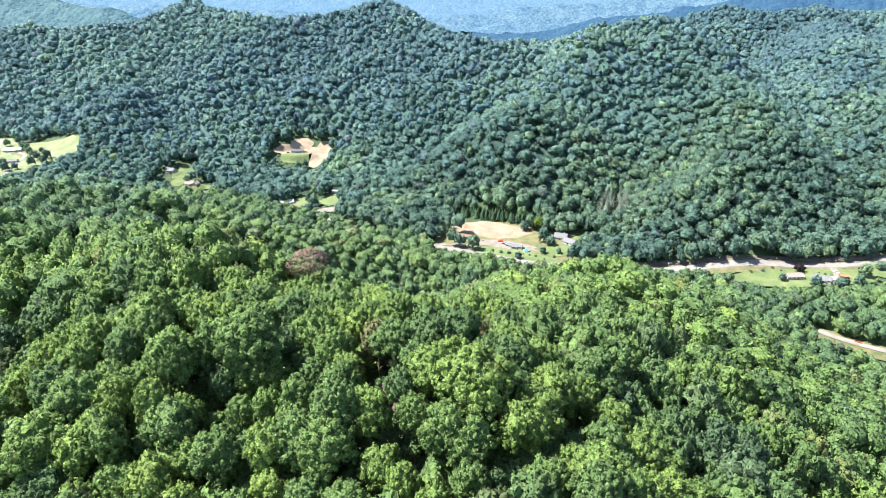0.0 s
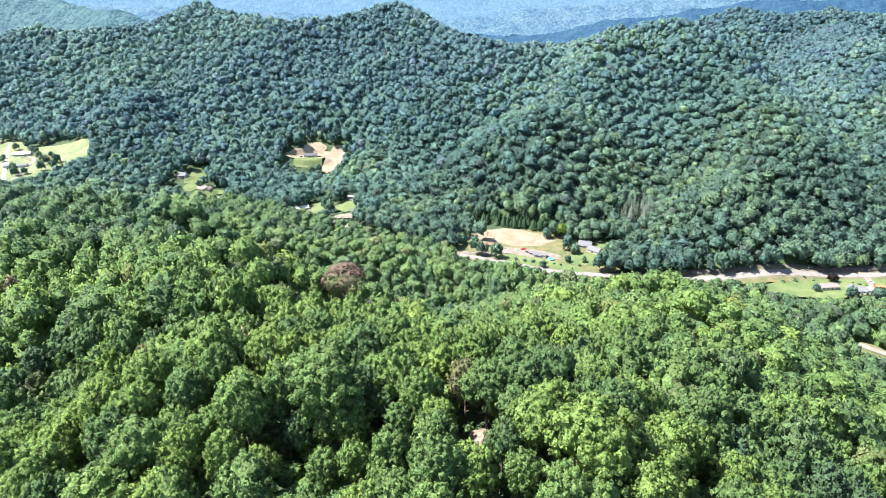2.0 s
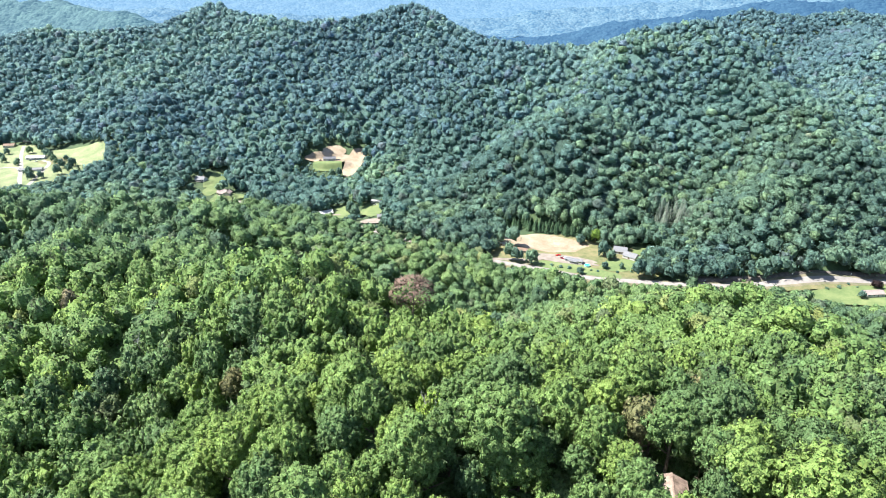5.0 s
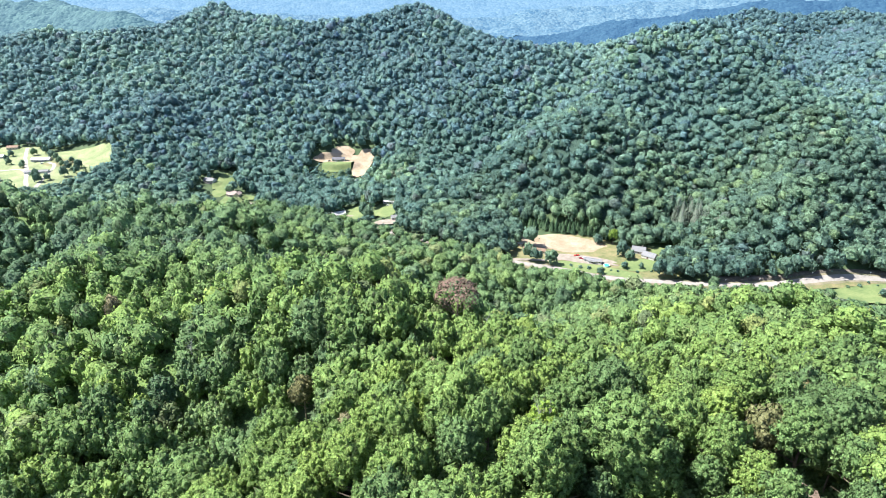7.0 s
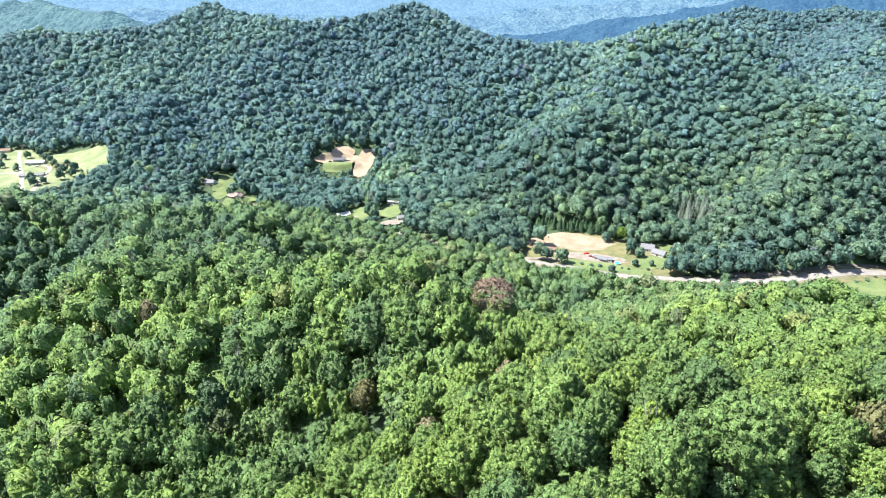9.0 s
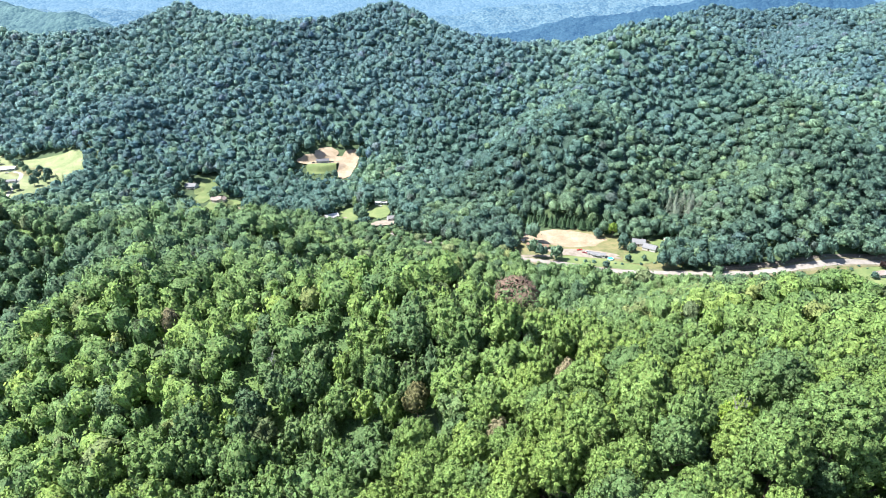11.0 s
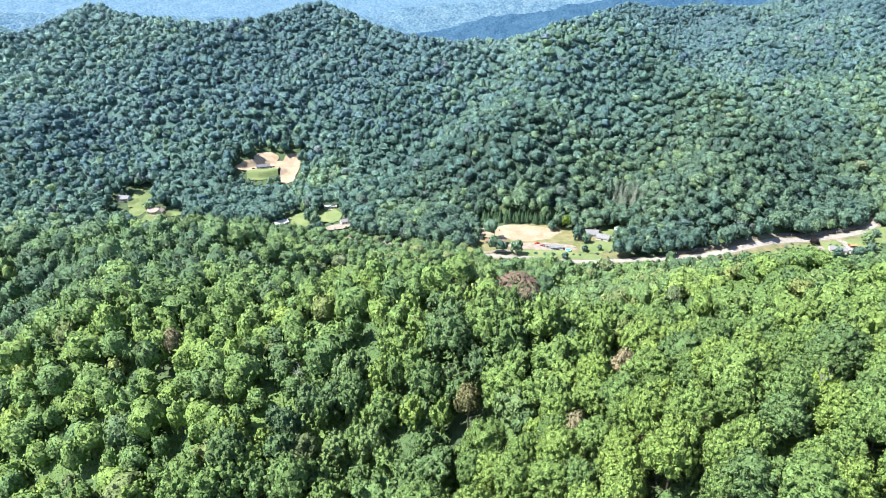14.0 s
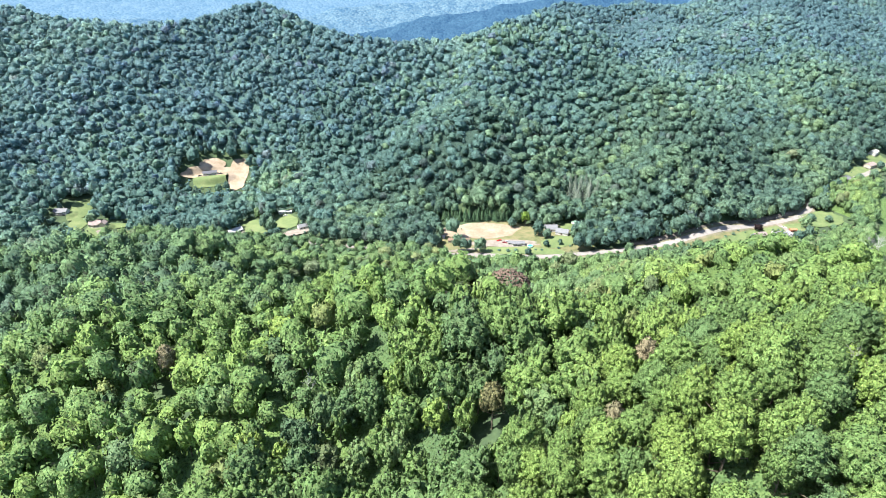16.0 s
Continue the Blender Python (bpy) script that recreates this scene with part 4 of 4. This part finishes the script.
# trees standing free in the valley, leafy nearly to the ground
VALLEY_KINDS = [(crown_mesh("crown", crown, LEAF_VALLEY, 6.4, 5.0, 7.0, LEAF_VALLEY_MASS), scaled(trunk_mesh(550 + k), 13)) for k, crown in enumerate(GOOD)]
for x, y, sx, sz in ((105, 583, 1.1, 1.1), (110, 574, 0.8, 0.7), (88, 612, 0.8, 0.7), (140, 552, 0.9, 0.85), (-8, 592, 1.0, 0.95), (31, 566, 1.0, 1.05), (116, 556, 0.4, 0.45), (143, 573, 0.75, 0.75), (137, 566, 0.6, 0.6), (100, 556, 0.55, 0.5), (-14, 590, 0.9, 0.9),
                     (-2, 600, 0.8, 0.8), (74, 545, 0.6, 0.5), (-166, 722, 1.15, 1.2), (-160, 712, 1.0, 1.0), (-170, 770, 0.9, 1.0), (-205, 770, 1.0, 1.0), (-222, 760, 1.0, 1.0), (-250, 870, 0.8, 0.8), (-262, 866, 0.9, 0.9),
                     (-213, 868, 0.9, 0.9), (-203, 872, 0.8, 0.9), (-240, 862, 1.0, 1.0), (-700, 905, 0.7, 0.7), (-672, 890, 0.6, 0.55), (-715, 925, 0.6, 0.6), (-628, 908, 0.8, 0.8), (-618, 898, 0.7, 0.6),
                     (-600, 880, 0.9, 0.9), (-590, 888, 0.9, 0.9), (-645, 930, 0.7, 0.7), (-760, 950, 0.8, 0.8), (-735, 905, 0.7, 0.7), (-384, 812, 0.7, 0.5), (-398, 824, 0.8, 0.5), (-410, 836, 0.9, 0.6), (-622, 838, 1.0, 1.0), (-612, 826, 0.9, 0.9), (-604, 834, 0.8, 0.7), (-590, 850, 1.0, 1.0), (-580, 862, 0.9, 0.9), (-656, 940, 0.9, 0.8), (-690, 952, 0.8, 0.8),
                     (-676, 960, 0.9, 0.9), (-722, 948, 0.7, 0.7), (-700, 985, 0.8, 0.8), (-614, 915, 0.7, 0.6), (-680, 905, 0.6, 0.5), (462, 548, 1.2, 1.2), (470, 554, 1.1, 1.1), (455, 538, 1.0, 1.1), (480, 562, 1.1, 1.2), (492, 570, 1.0, 1.1), (520, 580, 1.0, 1.1),
                     (415, 520, 0.8, 0.6), (432, 512, 0.8, 0.5), (310, 497, 0.6, 0.5), (355, 482, 0.9, 0.8), (372, 484, 0.9, 0.9), (333, 484, 0.8, 0.8), (390, 505, 1.0, 0.9), (452, 548, 1.1, 0.9), (585, 600, 0.8, 0.7), (620, 605, 0.9, 0.8), (660, 628, 0.8, 0.7)):
    special("tree", *VALLEY_KINDS[r.randrange(6)], x, y, sx * 1.15, sz * 1.15, "leafy green tree standing free in the valley", group="free-standing valley trees", turn=r.uniform(0, 360))
plum_trunk = scaled(trunk_mesh(606), 9)
crown = clumps(300, 20, 0.11, 615, body=(14, 8))
special("plum_tree", crown_mesh("crown", crown, LEAF_PLUM, 4.6, 4.8, 4.4), plum_trunk, 334, 515, 1.0, 0.95, "round dark plum-red tree beside the road", "tree")

bush_crown = crown_mesh("bush", clumps(120, 12, 0.15, 616, low=-0.6, body=(12, 7)), LEAF_VALLEY, 0.55, 1.0, 0.9, LEAF_VALLEY_MASS)
for x, y, f in ((36, 590, 1.3), (30, 592, 1.6), (24, 595, 1.3), (18, 597, 1.5), (42, 587, 1.2), (86, 552, 1.4), (92, 550, 1.6), (80, 554, 1.2), (110, 548, 1.8), (124, 549, 1.5), (58, 558, 2.2), (50, 562, 2.0), (66, 556, 2.4),
                (139, 562, 2.0), (134, 556, 2.2), (-645, 870, 1.2), (-640, 872, 1.3), (-634, 873, 1.2), (-628, 875, 1.4), (-622, 876, 1.2), (-668, 915, 1.6), (-655, 917, 1.4), (312, 520, 1.6), (318, 516, 1.3),
                (352, 512, 1.2), (356, 509, 1.6), (361, 507, 1.2), (300, 514, 2.2), (288, 512, 1.8), (404, 519, 2.6), (425, 524, 2.2), (-243, 900, 1.0), (-246, 898, 1.2), (-200, 905, 1.2)):
    ob = tagged(new("bush", bush_crown), "round green garden bush", "bush", "garden bushes")
    ob.matrix_basis = placed(x, y, r.uniform(0, 360), f, f)


# ---- buildings ----
def box(bm, x0, x1, y0, y1, z0, z1):
    v = [bm.verts.new(p) for p in ((x0, y0, z0), (x1, y0, z0), (x1, y1, z0), (x0, y1, z0), (x0, y0, z1), (x1, y0, z1), (x1, y1, z1), (x0, y1, z1))]
    for f in ((3, 2, 1, 0), (4, 5, 6, 7), (0, 1, 5, 4), (1, 2, 6, 5), (2, 3, 7, 6), (3, 0, 4, 7)):
        bm.faces.new([v[k] for k in f])
    return v


def boxed(*size):
    bm = bmesh.new()
    box(bm, *size)
    return bm


def gabled_walls(L, W, h, rise):
    bm = bmesh.new()
    a = [bm.verts.new((sx * L / 2, y, z)) for sx in (-1, 1) for y, z in ((-W / 2, -1.2), (W / 2, -1.2), (W / 2, h), (0, h + rise), (-W / 2, h))]
    bm.faces.new(a[4::-1])
    bm.faces.new(a[5:])
    for k in range(5):
        if k not in (2, 3):
            bm.faces.new((a[k], a[(k + 1) % 5], a[5 + (k + 1) % 5], a[5 + k]))
    return bm


def roof_slab(L, W, h, rise, side, over=0.45, thick=0.16):
    """One slope of a gabled roof, with its thickness and overhang."""
    bm = bmesh.new()
    low = h - over * rise / (W / 2)
    pts = [(0, h + rise), (side * (W / 2 + over), low)]
    v = []
    for x in (-L / 2 - over, L / 2 + over):
        for y, z in pts:
            v += [bm.verts.new((x, y, z + 0.02)), bm.verts.new((x, y, z + thick))]
    for f in ((0, 2, 6, 4), (1, 5, 7, 3), (0, 1, 3, 2), (4, 6, 7, 5), (2, 3, 7, 6), (0, 4, 5, 1)):
        bm.faces.new([v[k] for k in f])
    bmesh.ops.recalc_face_normals(bm, faces=bm.faces)
    return bm


def paint(name, colour, rough=0.6, metal=0.0, scale=0.8, wear=0.18):
    return surface(name, tuple(c * (1 - wear) for c in colour), tuple(min(1, c * (1 + wear)) for c in colour), scale, rough, 0.05, metal)


WHITE_WALL = paint("white_siding", (0.435, 0.427, 0.411))
CREAM_WALL = paint("cream_siding", (0.379, 0.340, 0.269))
BRICK_WALL = paint("brick_wall", (0.221, 0.103, 0.071))
GREY_ROOF = paint("grey_shingles", (0.120, 0.126, 0.140), 0.85)
DARK_ROOF = paint("dark_shingles", (0.067, 0.071, 0.087), 0.85)
PALE_ROOF = paint("pale_metal_roof", (0.332, 0.340, 0.356), 0.45)
ROSE_ROOF = paint("faded_rose_shingles", (0.200, 0.165, 0.158), 0.85)
BROWN_ROOF = paint("brown_shingles", (0.134, 0.091, 0.067), 0.85)
RUST_ROOF = paint("rusted_tin_roof", (0.205, 0.158, 0.134), 0.6, 0.3, 0.7, 0.5)
GREEN_ROOF = paint("pale_green_roof", (0.198, 0.316, 0.269), 0.6)
TRIM = paint("white_trim", (0.490, 0.490, 0.474))
STONE = paint("concrete_footing", (0.221, 0.213, 0.198), 0.9)
DOOR = paint("dark_door", (0.079, 0.047, 0.040))
GLASS, gt, gb = nodes_of("window_glass")
gb.inputs["Base Color"].default_value, gb.inputs["Roughness"].default_value = (0.03, 0.04, 0.05, 1), 0.08


def window(parent, x, y, z, w, h, face):
    """A window in a long wall, with frame, sill and pane. face: -1 front, 1 back."""
    bm = bmesh.new()
    t, d = 0.09, 0.05
    for a in ((-w / 2 - t, -w / 2, 0, h), (w / 2, w / 2 + t, 0, h), (-w / 2 - t, w / 2 + t, h, h + t)):
        box(bm, x + a[0], x + a[1], min(y, y + face * d), max(y, y + face * d), z + a[2], z + a[3])
    f = part("window", bm, TRIM, parent)
    part("pane", boxed(x - w / 2, x + w / 2, y + min(0, face * 0.02), y + max(0, face * 0.02), z, z + h), GLASS, f)
    part("sill", boxed(x - w / 2 - 0.12, x + w / 2 + 0.12, y + min(0, face * 0.1), y + max(0, face * 0.1), z - 0.1, z), TRIM, f)


def house(x, y, turn, L, W, h, rise, wall, roof, label, chimney=False, porch=False, name="house", windows=True, sink=0.0):
    root = tagged(new(name), label, name if name != "mobile_home" else "mobile home")
    root.matrix_basis = pose(x, y, z_at(x, y) + 0.95 - sink, 0, 0, turn)
    part("wall", gabled_walls(L, W, h, rise), wall, root)
    part("footing", boxed(-L / 2 - 0.06, L / 2 + 0.06, -W / 2 - 0.06, W / 2 + 0.06, -1.6, 0.05), STONE, root)
    rf = part("roof", roof_slab(L, W, h, rise, -1), roof, root)
    part("roof", roof_slab(L, W, h, rise, 1), roof, root)
    part("ridge_cap", boxed(-L / 2 - 0.45, L / 2 + 0.45, -0.16, 0.16, h + rise + 0.12, h + rise + 0.22), roof, rf)
    if windows:
        n = max(2, int(L / 3.4))
        for k in range(n):
            wx = -L / 2 + L * (k + 0.5) / n
            for face in (-1, 1):
                if face == -1 and k == n // 2:
                    d = part("door", boxed(wx - 0.5, wx + 0.5, -W / 2 - 0.06, -W / 2, 0.05, 2.1), DOOR, root)
                    part("handle", boxed(wx + 0.34, wx + 0.42, -W / 2 - 0.12, -W / 2 - 0.06, 1.0, 1.1), TRIM, d)
                else:
                    window(root, wx, face * W / 2, 0.95, 1.1, 1.15, face)
    else:
        part("door", boxed(-0.9, 0.9, -W / 2 - 0.06, -W / 2, 0.0, 2.0), DOOR, root)
    if chimney:
        c = part("chimney", boxed(L * 0.22, L * 0.22 + 0.8, 0.2, 0.9, h, h + rise + 0.9), BRICK_WALL, root)
        part("cap", boxed(L * 0.22 - 0.08, L * 0.22 + 0.88, 0.12, 0.98, h + rise + 0.9, h + rise + 1.0), STONE, c)
    if porch:
        part("porch_roof", boxed(-L * 0.25, L * 0.25, -W / 2 - 2.4, -W / 2, h - 0.35, h - 0.2), roof, root)
        part("porch_floor", boxed(-L * 0.25, L * 0.25, -W / 2 - 2.3, -W / 2, -0.6, 0.0), STONE, root)
        for k in range(4):
            px = -L * 0.24 + L * 0.48 * k / 3
            part("post", boxed(px - 0.07, px + 0.07, -W / 2 - 2.3, -W / 2 - 2.16, 0.0, h - 0.35), TRIM, root)
    return root


house(73, 570, -26, 17, 5.2, 2.5, 0.8, WHITE_WALL, GREY_ROOF, "long white mobile home with a grey roof on gravel", porch=True, name="mobile_home")
house(124, 591, -20, 13, 10.5, 2.8, 3.2, WHITE_WALL, GREY_ROOF, "white house with a grey shingled gable roof", chimney=True)
house(131, 578, -42, 13, 9.5, 2.6, 2.9, WHITE_WALL, GREY_ROOF, "white garage with a grey roof beside the house", name="garage", windows=False)
house(158, 600, 20, 4.5, 3.5, 2.2, 0.9, WHITE_WALL, GREEN_ROOF, "small garden shed with a pale green roof", name="shed", windows=False)
house(20, 597, -20, 22, 6.5, 2.5, 1.2, CREAM_WALL, BROWN_ROOF, "long low house with a brown shingled roof", porch=True)
house(6, 611, -20, 6.5, 2.6, 2.3, 0.3, WHITE_WALL, PALE_ROOF, "small white camper trailer at the wood's edge", name="camper", windows=False)
house(-391, 847, -18, 15, 9, 3.0, 2.6, WHITE_WALL, GREY_ROOF, "hillside house with a grey gable roof", chimney=True, porch=True)
house(-352, 815, -10, 13, 9, 3.2, 3.2, CREAM_WALL, ROSE_ROOF, "cream house with a faded rose gable roof", chimney=True, porch=True)
house(-344, 813, 80, 9, 7, 3.0, 2.6, CREAM_WALL, ROSE_ROOF, "cream wing with a faded rose gable roof", name="garage")
house(-199, 736, 22, 16, 9, 2.8, 2.2, WHITE_WALL, PALE_ROOF, "white house with a pale grey roof by a lawn", porch=True)
house(-139, 768, -8, 15, 5, 2.6, 0.8, WHITE_WALL, PALE_ROOF, "white mobile home under trees", name="mobile_home")
house(-126, 700, 10, 12, 8, 2.8, 2.0, WHITE_WALL, GREY_ROOF, "white house half hidden by trees", chimney=True)
house(-194, 795, 30, 10, 7, 2.7, 1.8, WHITE_WALL, PALE_ROOF, "small white house among trees")
house(-222, 911, 4, 18, 8, 2.9, 1.9, WHITE_WALL, DARK_ROOF, "long low house with a dark roof in a clearing", porch=True)
house(-664, 925, 6, 26, 10, 2.8, 2.0, WHITE_WALL, PALE_ROOF, "long white house with a pale roof in the meadow", porch=True)
house(-637, 866, 12, 30, 8, 2.4, 1.4, WHITE_WALL, GREY_ROOF, "long low white barn with a grey roof", name="barn")
house(-742, 985, 10, 16, 9, 2.8, 2.2, CREAM_WALL, BROWN_ROOF, "cream house with a brown roof at the wood's edge")
house(-722, 1003, -5, 14, 8, 2.8, 2.0, WHITE_WALL, ROSE_ROOF, "white house with a faded rose roof", chimney=True)
house(-735, 940, 20, 12, 8, 2.8, 2.0, WHITE_WALL, PALE_ROOF, "white house with a pale roof in the meadow")
house(-672, 828, 15, 14, 9, 2.8, 2.0, WHITE_WALL, PALE_ROOF, "white house with a pale roof near the lane")
house(323, 502, 4, 16, 8, 2.7, 1.7, WHITE_WALL, ROSE_ROOF, "white house with a faded pinkish roof by the road")
house(346, 497, -32, 15, 9, 2.8, 2.0, WHITE_WALL, GREY_ROOF, "white house with a grey roof near the road", porch=True)
house(355, 493, 58, 8, 6, 2.5, 1.6, WHITE_WALL, PALE_ROOF, "white garage with a pale roof", name="garage", windows=False)
house(369, 502, -12, 7, 4, 2.2, 0.9, BRICK_WALL, paint("orange_tin", (0.40, 0.14, 0.07)), "low shed with an orange-brown roof", name="shed", windows=False)
house(464, 576, 30, 12, 8, 2.8, 2.2, WHITE_WALL, PALE_ROOF, "white house where the road bends")
house(563, 603, 20, 15, 9, 2.8, 2.0, WHITE_WALL, GREY_ROOF, "pale house with a grey roof up the valley", porch=True)
house(647, 634, 14, 18, 10, 2.9, 2.2, CREAM_WALL, ROSE_ROOF, "cream house with a faded rose roof up the valley", chimney=True)
house(690, 664, 24, 18, 9, 3.2, 2.0, WHITE_WALL, PALE_ROOF, "white barn with a pale roof up the valley", name="barn")
house(-13, 115, 76, 8.5, 5.5, 2.4, 1.3, CREAM_WALL, RUST_ROOF, "old cabin with a rusted tin roof in the woods", name="cabin")


# ---- vehicles, pool, signs ----
TYRE = paint("tyre_rubber", (0.02, 0.02, 0.02), 0.9)
RIM = paint("steel_rim", (0.45, 0.45, 0.46), 0.3, 0.8)
LAMP_GLASS = paint("lamp_glass", (0.6, 0.6, 0.58), 0.2)


def disc(bm, x, y, z, rad, wide, n=14):
    a = [[bm.verts.new((x + rad * math.cos(2 * math.pi * k / n), y + s * wide / 2, z + rad * math.sin(2 * math.pi * k / n))) for k in range(n)] for s in (-1, 1)]
    for k in range(n):
        bm.faces.new((a[0][k], a[0][(k + 1) % n], a[1][(k + 1) % n], a[1][k]))
    bm.faces.new(a[0])
    bm.faces.new(a[1][::-1])
    bmesh.ops.recalc_face_normals(bm, faces=bm.faces)


def car(x, y, turn, colour, label, L=4.6, W=1.8, truck=False, lift=0.9):
    root = tagged(new("car"), label, "car", "parked cars")
    root.matrix_basis = pose(x, y, z_at(x, y) + lift, 0, 0, turn)
    body = paint("car_paint", colour, 0.25, 0.2, 0.5, 0.08)
    bm = boxed(-L / 2, L / 2, -W / 2, W / 2, 0.28, 0.92)
    bmesh.ops.bevel(bm, geom=bm.edges[:], offset=0.14, segments=2, affect="EDGES")
    part("body", bm, body, root)
    bm = bmesh.new()
    v = box(bm, -L * 0.30 if not truck else -L * 0.05, L * 0.18, -W * 0.44, W * 0.44, 0.9, 1.48)
    for k in (4, 5, 6, 7):
        v[k].co.x *= 0.72
        v[k].co.y *= 0.82
    cab = part("cabin", bm, GLASS, root)
    part("cabin_roof", boxed(-L * 0.2 if not truck else -L * 0.03, L * 0.125, -W * 0.35, W * 0.35, 1.48, 1.53), body, cab)
    for sx in (-1, 1):
        for sy in (-1, 1):
            bm = bmesh.new()
            disc(bm, sx * L * 0.31, sy * (W / 2 - 0.08), 0.33, 0.33, 0.22)
            wheel = part("wheel", bm, TYRE, root)
            bm = bmesh.new()
            disc(bm, sx * L * 0.31, sy * (W / 2 - 0.08), 0.33, 0.2, 0.25, 10)
            part("rim", bm, RIM, wheel)
    for sy in (-1, 1):
        part("headlight", boxed(L / 2 - 0.05, L / 2 + 0.01, sy * W * 0.34 - 0.16, sy * W * 0.34 + 0.16, 0.6, 0.76), LAMP_GLASS, root)


car(60, 584, 10, (0.42, 0.03, 0.03), "bright red pickup truck parked on gravel", 5.4, 1.95, True)
car(63, 577, -30, (0.22, 0.035, 0.05), "dark red car parked beside a mobile home")
car(66, 579, 40, (0.5, 0.5, 0.5), "silver car parked beside a mobile home")
car(-235, 907, 20, (0.03, 0.03, 0.035), "black car parked by a long low house")
car(-208, 909, -10, (0.05, 0.06, 0.09), "dark blue car parked by a long low house")
car(343, 522, 4, (0.012, 0.012, 0.014), "black car on the roadside", 4.8, 1.9)
car(318, 396, -40, (0.45, 0.07, 0.03), "orange-red pickup truck on the side road", 5.4, 1.95, True)
car(369, 513, -50, (0.6, 0.58, 0.52), "cream van parked on a gravel drive", 5.4, 2.0)
car(-655, 909, 40, (0.6, 0.6, 0.6), "white car parked by a long white house")
car(-140, 758, 0, (0.5, 0.5, 0.52), "silver car parked by a mobile home")

pool = tagged(new("swimming_pool"), "round above-ground swimming pool with turquoise water", "pool")
pool.matrix_basis = pose(84, 560.5, z_at(84, 560.5) + 0.8)
for nm, rad, zz, wide, mat in (("pool_wall", 2.9, 0.6, 1.2, paint("pool_wall_blue", (0.25, 0.45, 0.5))), ("water", 2.7, 1.2, 0.06, None), ("rim", 3.0, 1.1, 0.1, TRIM)):
    bm = bmesh.new()
    if nm == "rim":
        for k in range(28):
            a0, a1 = 2 * math.pi * k / 28, 2 * math.pi * (k + 1) / 28
            q4 = [bm.verts.new((rr * math.cos(a), rr * math.sin(a), z)) for z in (1.12, 1.24) for rr, a in ((2.72, a0), (3.02, a0), (3.02, a1), (2.72, a1))]
            for f in ((3, 2, 1, 0), (4, 5, 6, 7), (1, 2, 6, 5), (0, 4, 7, 3)):
                bm.faces.new([q4[j] for j in f])
    else:
        disc(bm, 0, 0, 0, rad, wide, 28)
        bmesh.ops.rotate(bm, verts=bm.verts, cent=(0, 0, 0), matrix=Matrix.Rotation(math.pi / 2, 3, "X"))
        bmesh.ops.translate(bm, verts=bm.verts, vec=(0, 0, zz))
    if mat is None:
        mat = surface("pool_water", (0.02, 0.30, 0.33), (0.05, 0.42, 0.44), 1.5, 0.08, 0.05)
    part(nm, bm, mat, pool)

SIGN = paint("white_sign", (0.7, 0.7, 0.68))
STEEL = paint("galvanised_steel", (0.4, 0.41, 0.42), 0.4, 0.7)
sq, ss = along(ROAD, 6)
for x in (182, 214, 268, 322, 384):
    k = int(np.argmin(abs(sq[:, 0] - x) + 9 * (sq[:, 1] > 600)))
    p = sq[k] + ss[k] * 6.8
    root = tagged(new("road_sign"), "small white road sign on a steel post", "road sign", "roadside signs")
    root.matrix_basis = pose(p[0], p[1], z_at(*p) + 0.6, 0, 0, 8)
    part("post", boxed(-0.06, 0.06, -0.06, 0.06, 0, 1.6), STEEL, root)
    part("panel", boxed(-0.55, 0.55, -0.10, -0.06, 1.2, 2.4), SIGN, root)

# rock cut behind the road, with the shade there put into its dark colour
cut = [i for i in range(len(sq)) if 175 < sq[i, 0] < 440 and sq[i, 1] < 560]
bm = bmesh.new()
rows = []
for i in cut:
    row = []
    for off, up in ((6.4, -0.5), (6.8, 1.6), (7.6, 3.0), (9.5, 4.0), (13.0, 3.4)):
        p = sq[i] + ss[i] * (off + 1.0 * (wobble(sq[i, 0], up * 9, 4, 31) - 0.5))
        row.append(bm.verts.new((p[0], p[1], z_at(*sq[i]) + 0.4 + up * (0.75 + 0.5 * wobble(sq[i, 0], 0, 14, 32)))))
    rows.append(row)
for a, b in zip(rows[:-1], rows[1:]):
    for k in range(4):
        bm.faces.new((a[k], b[k], b[k + 1], a[k + 1]))
tagged(new("rock_cut", to_mesh("rock_cut", bm, ROCK)), "rock cut along the far side of the road, darkened for shade", "rock face", kind="structure")
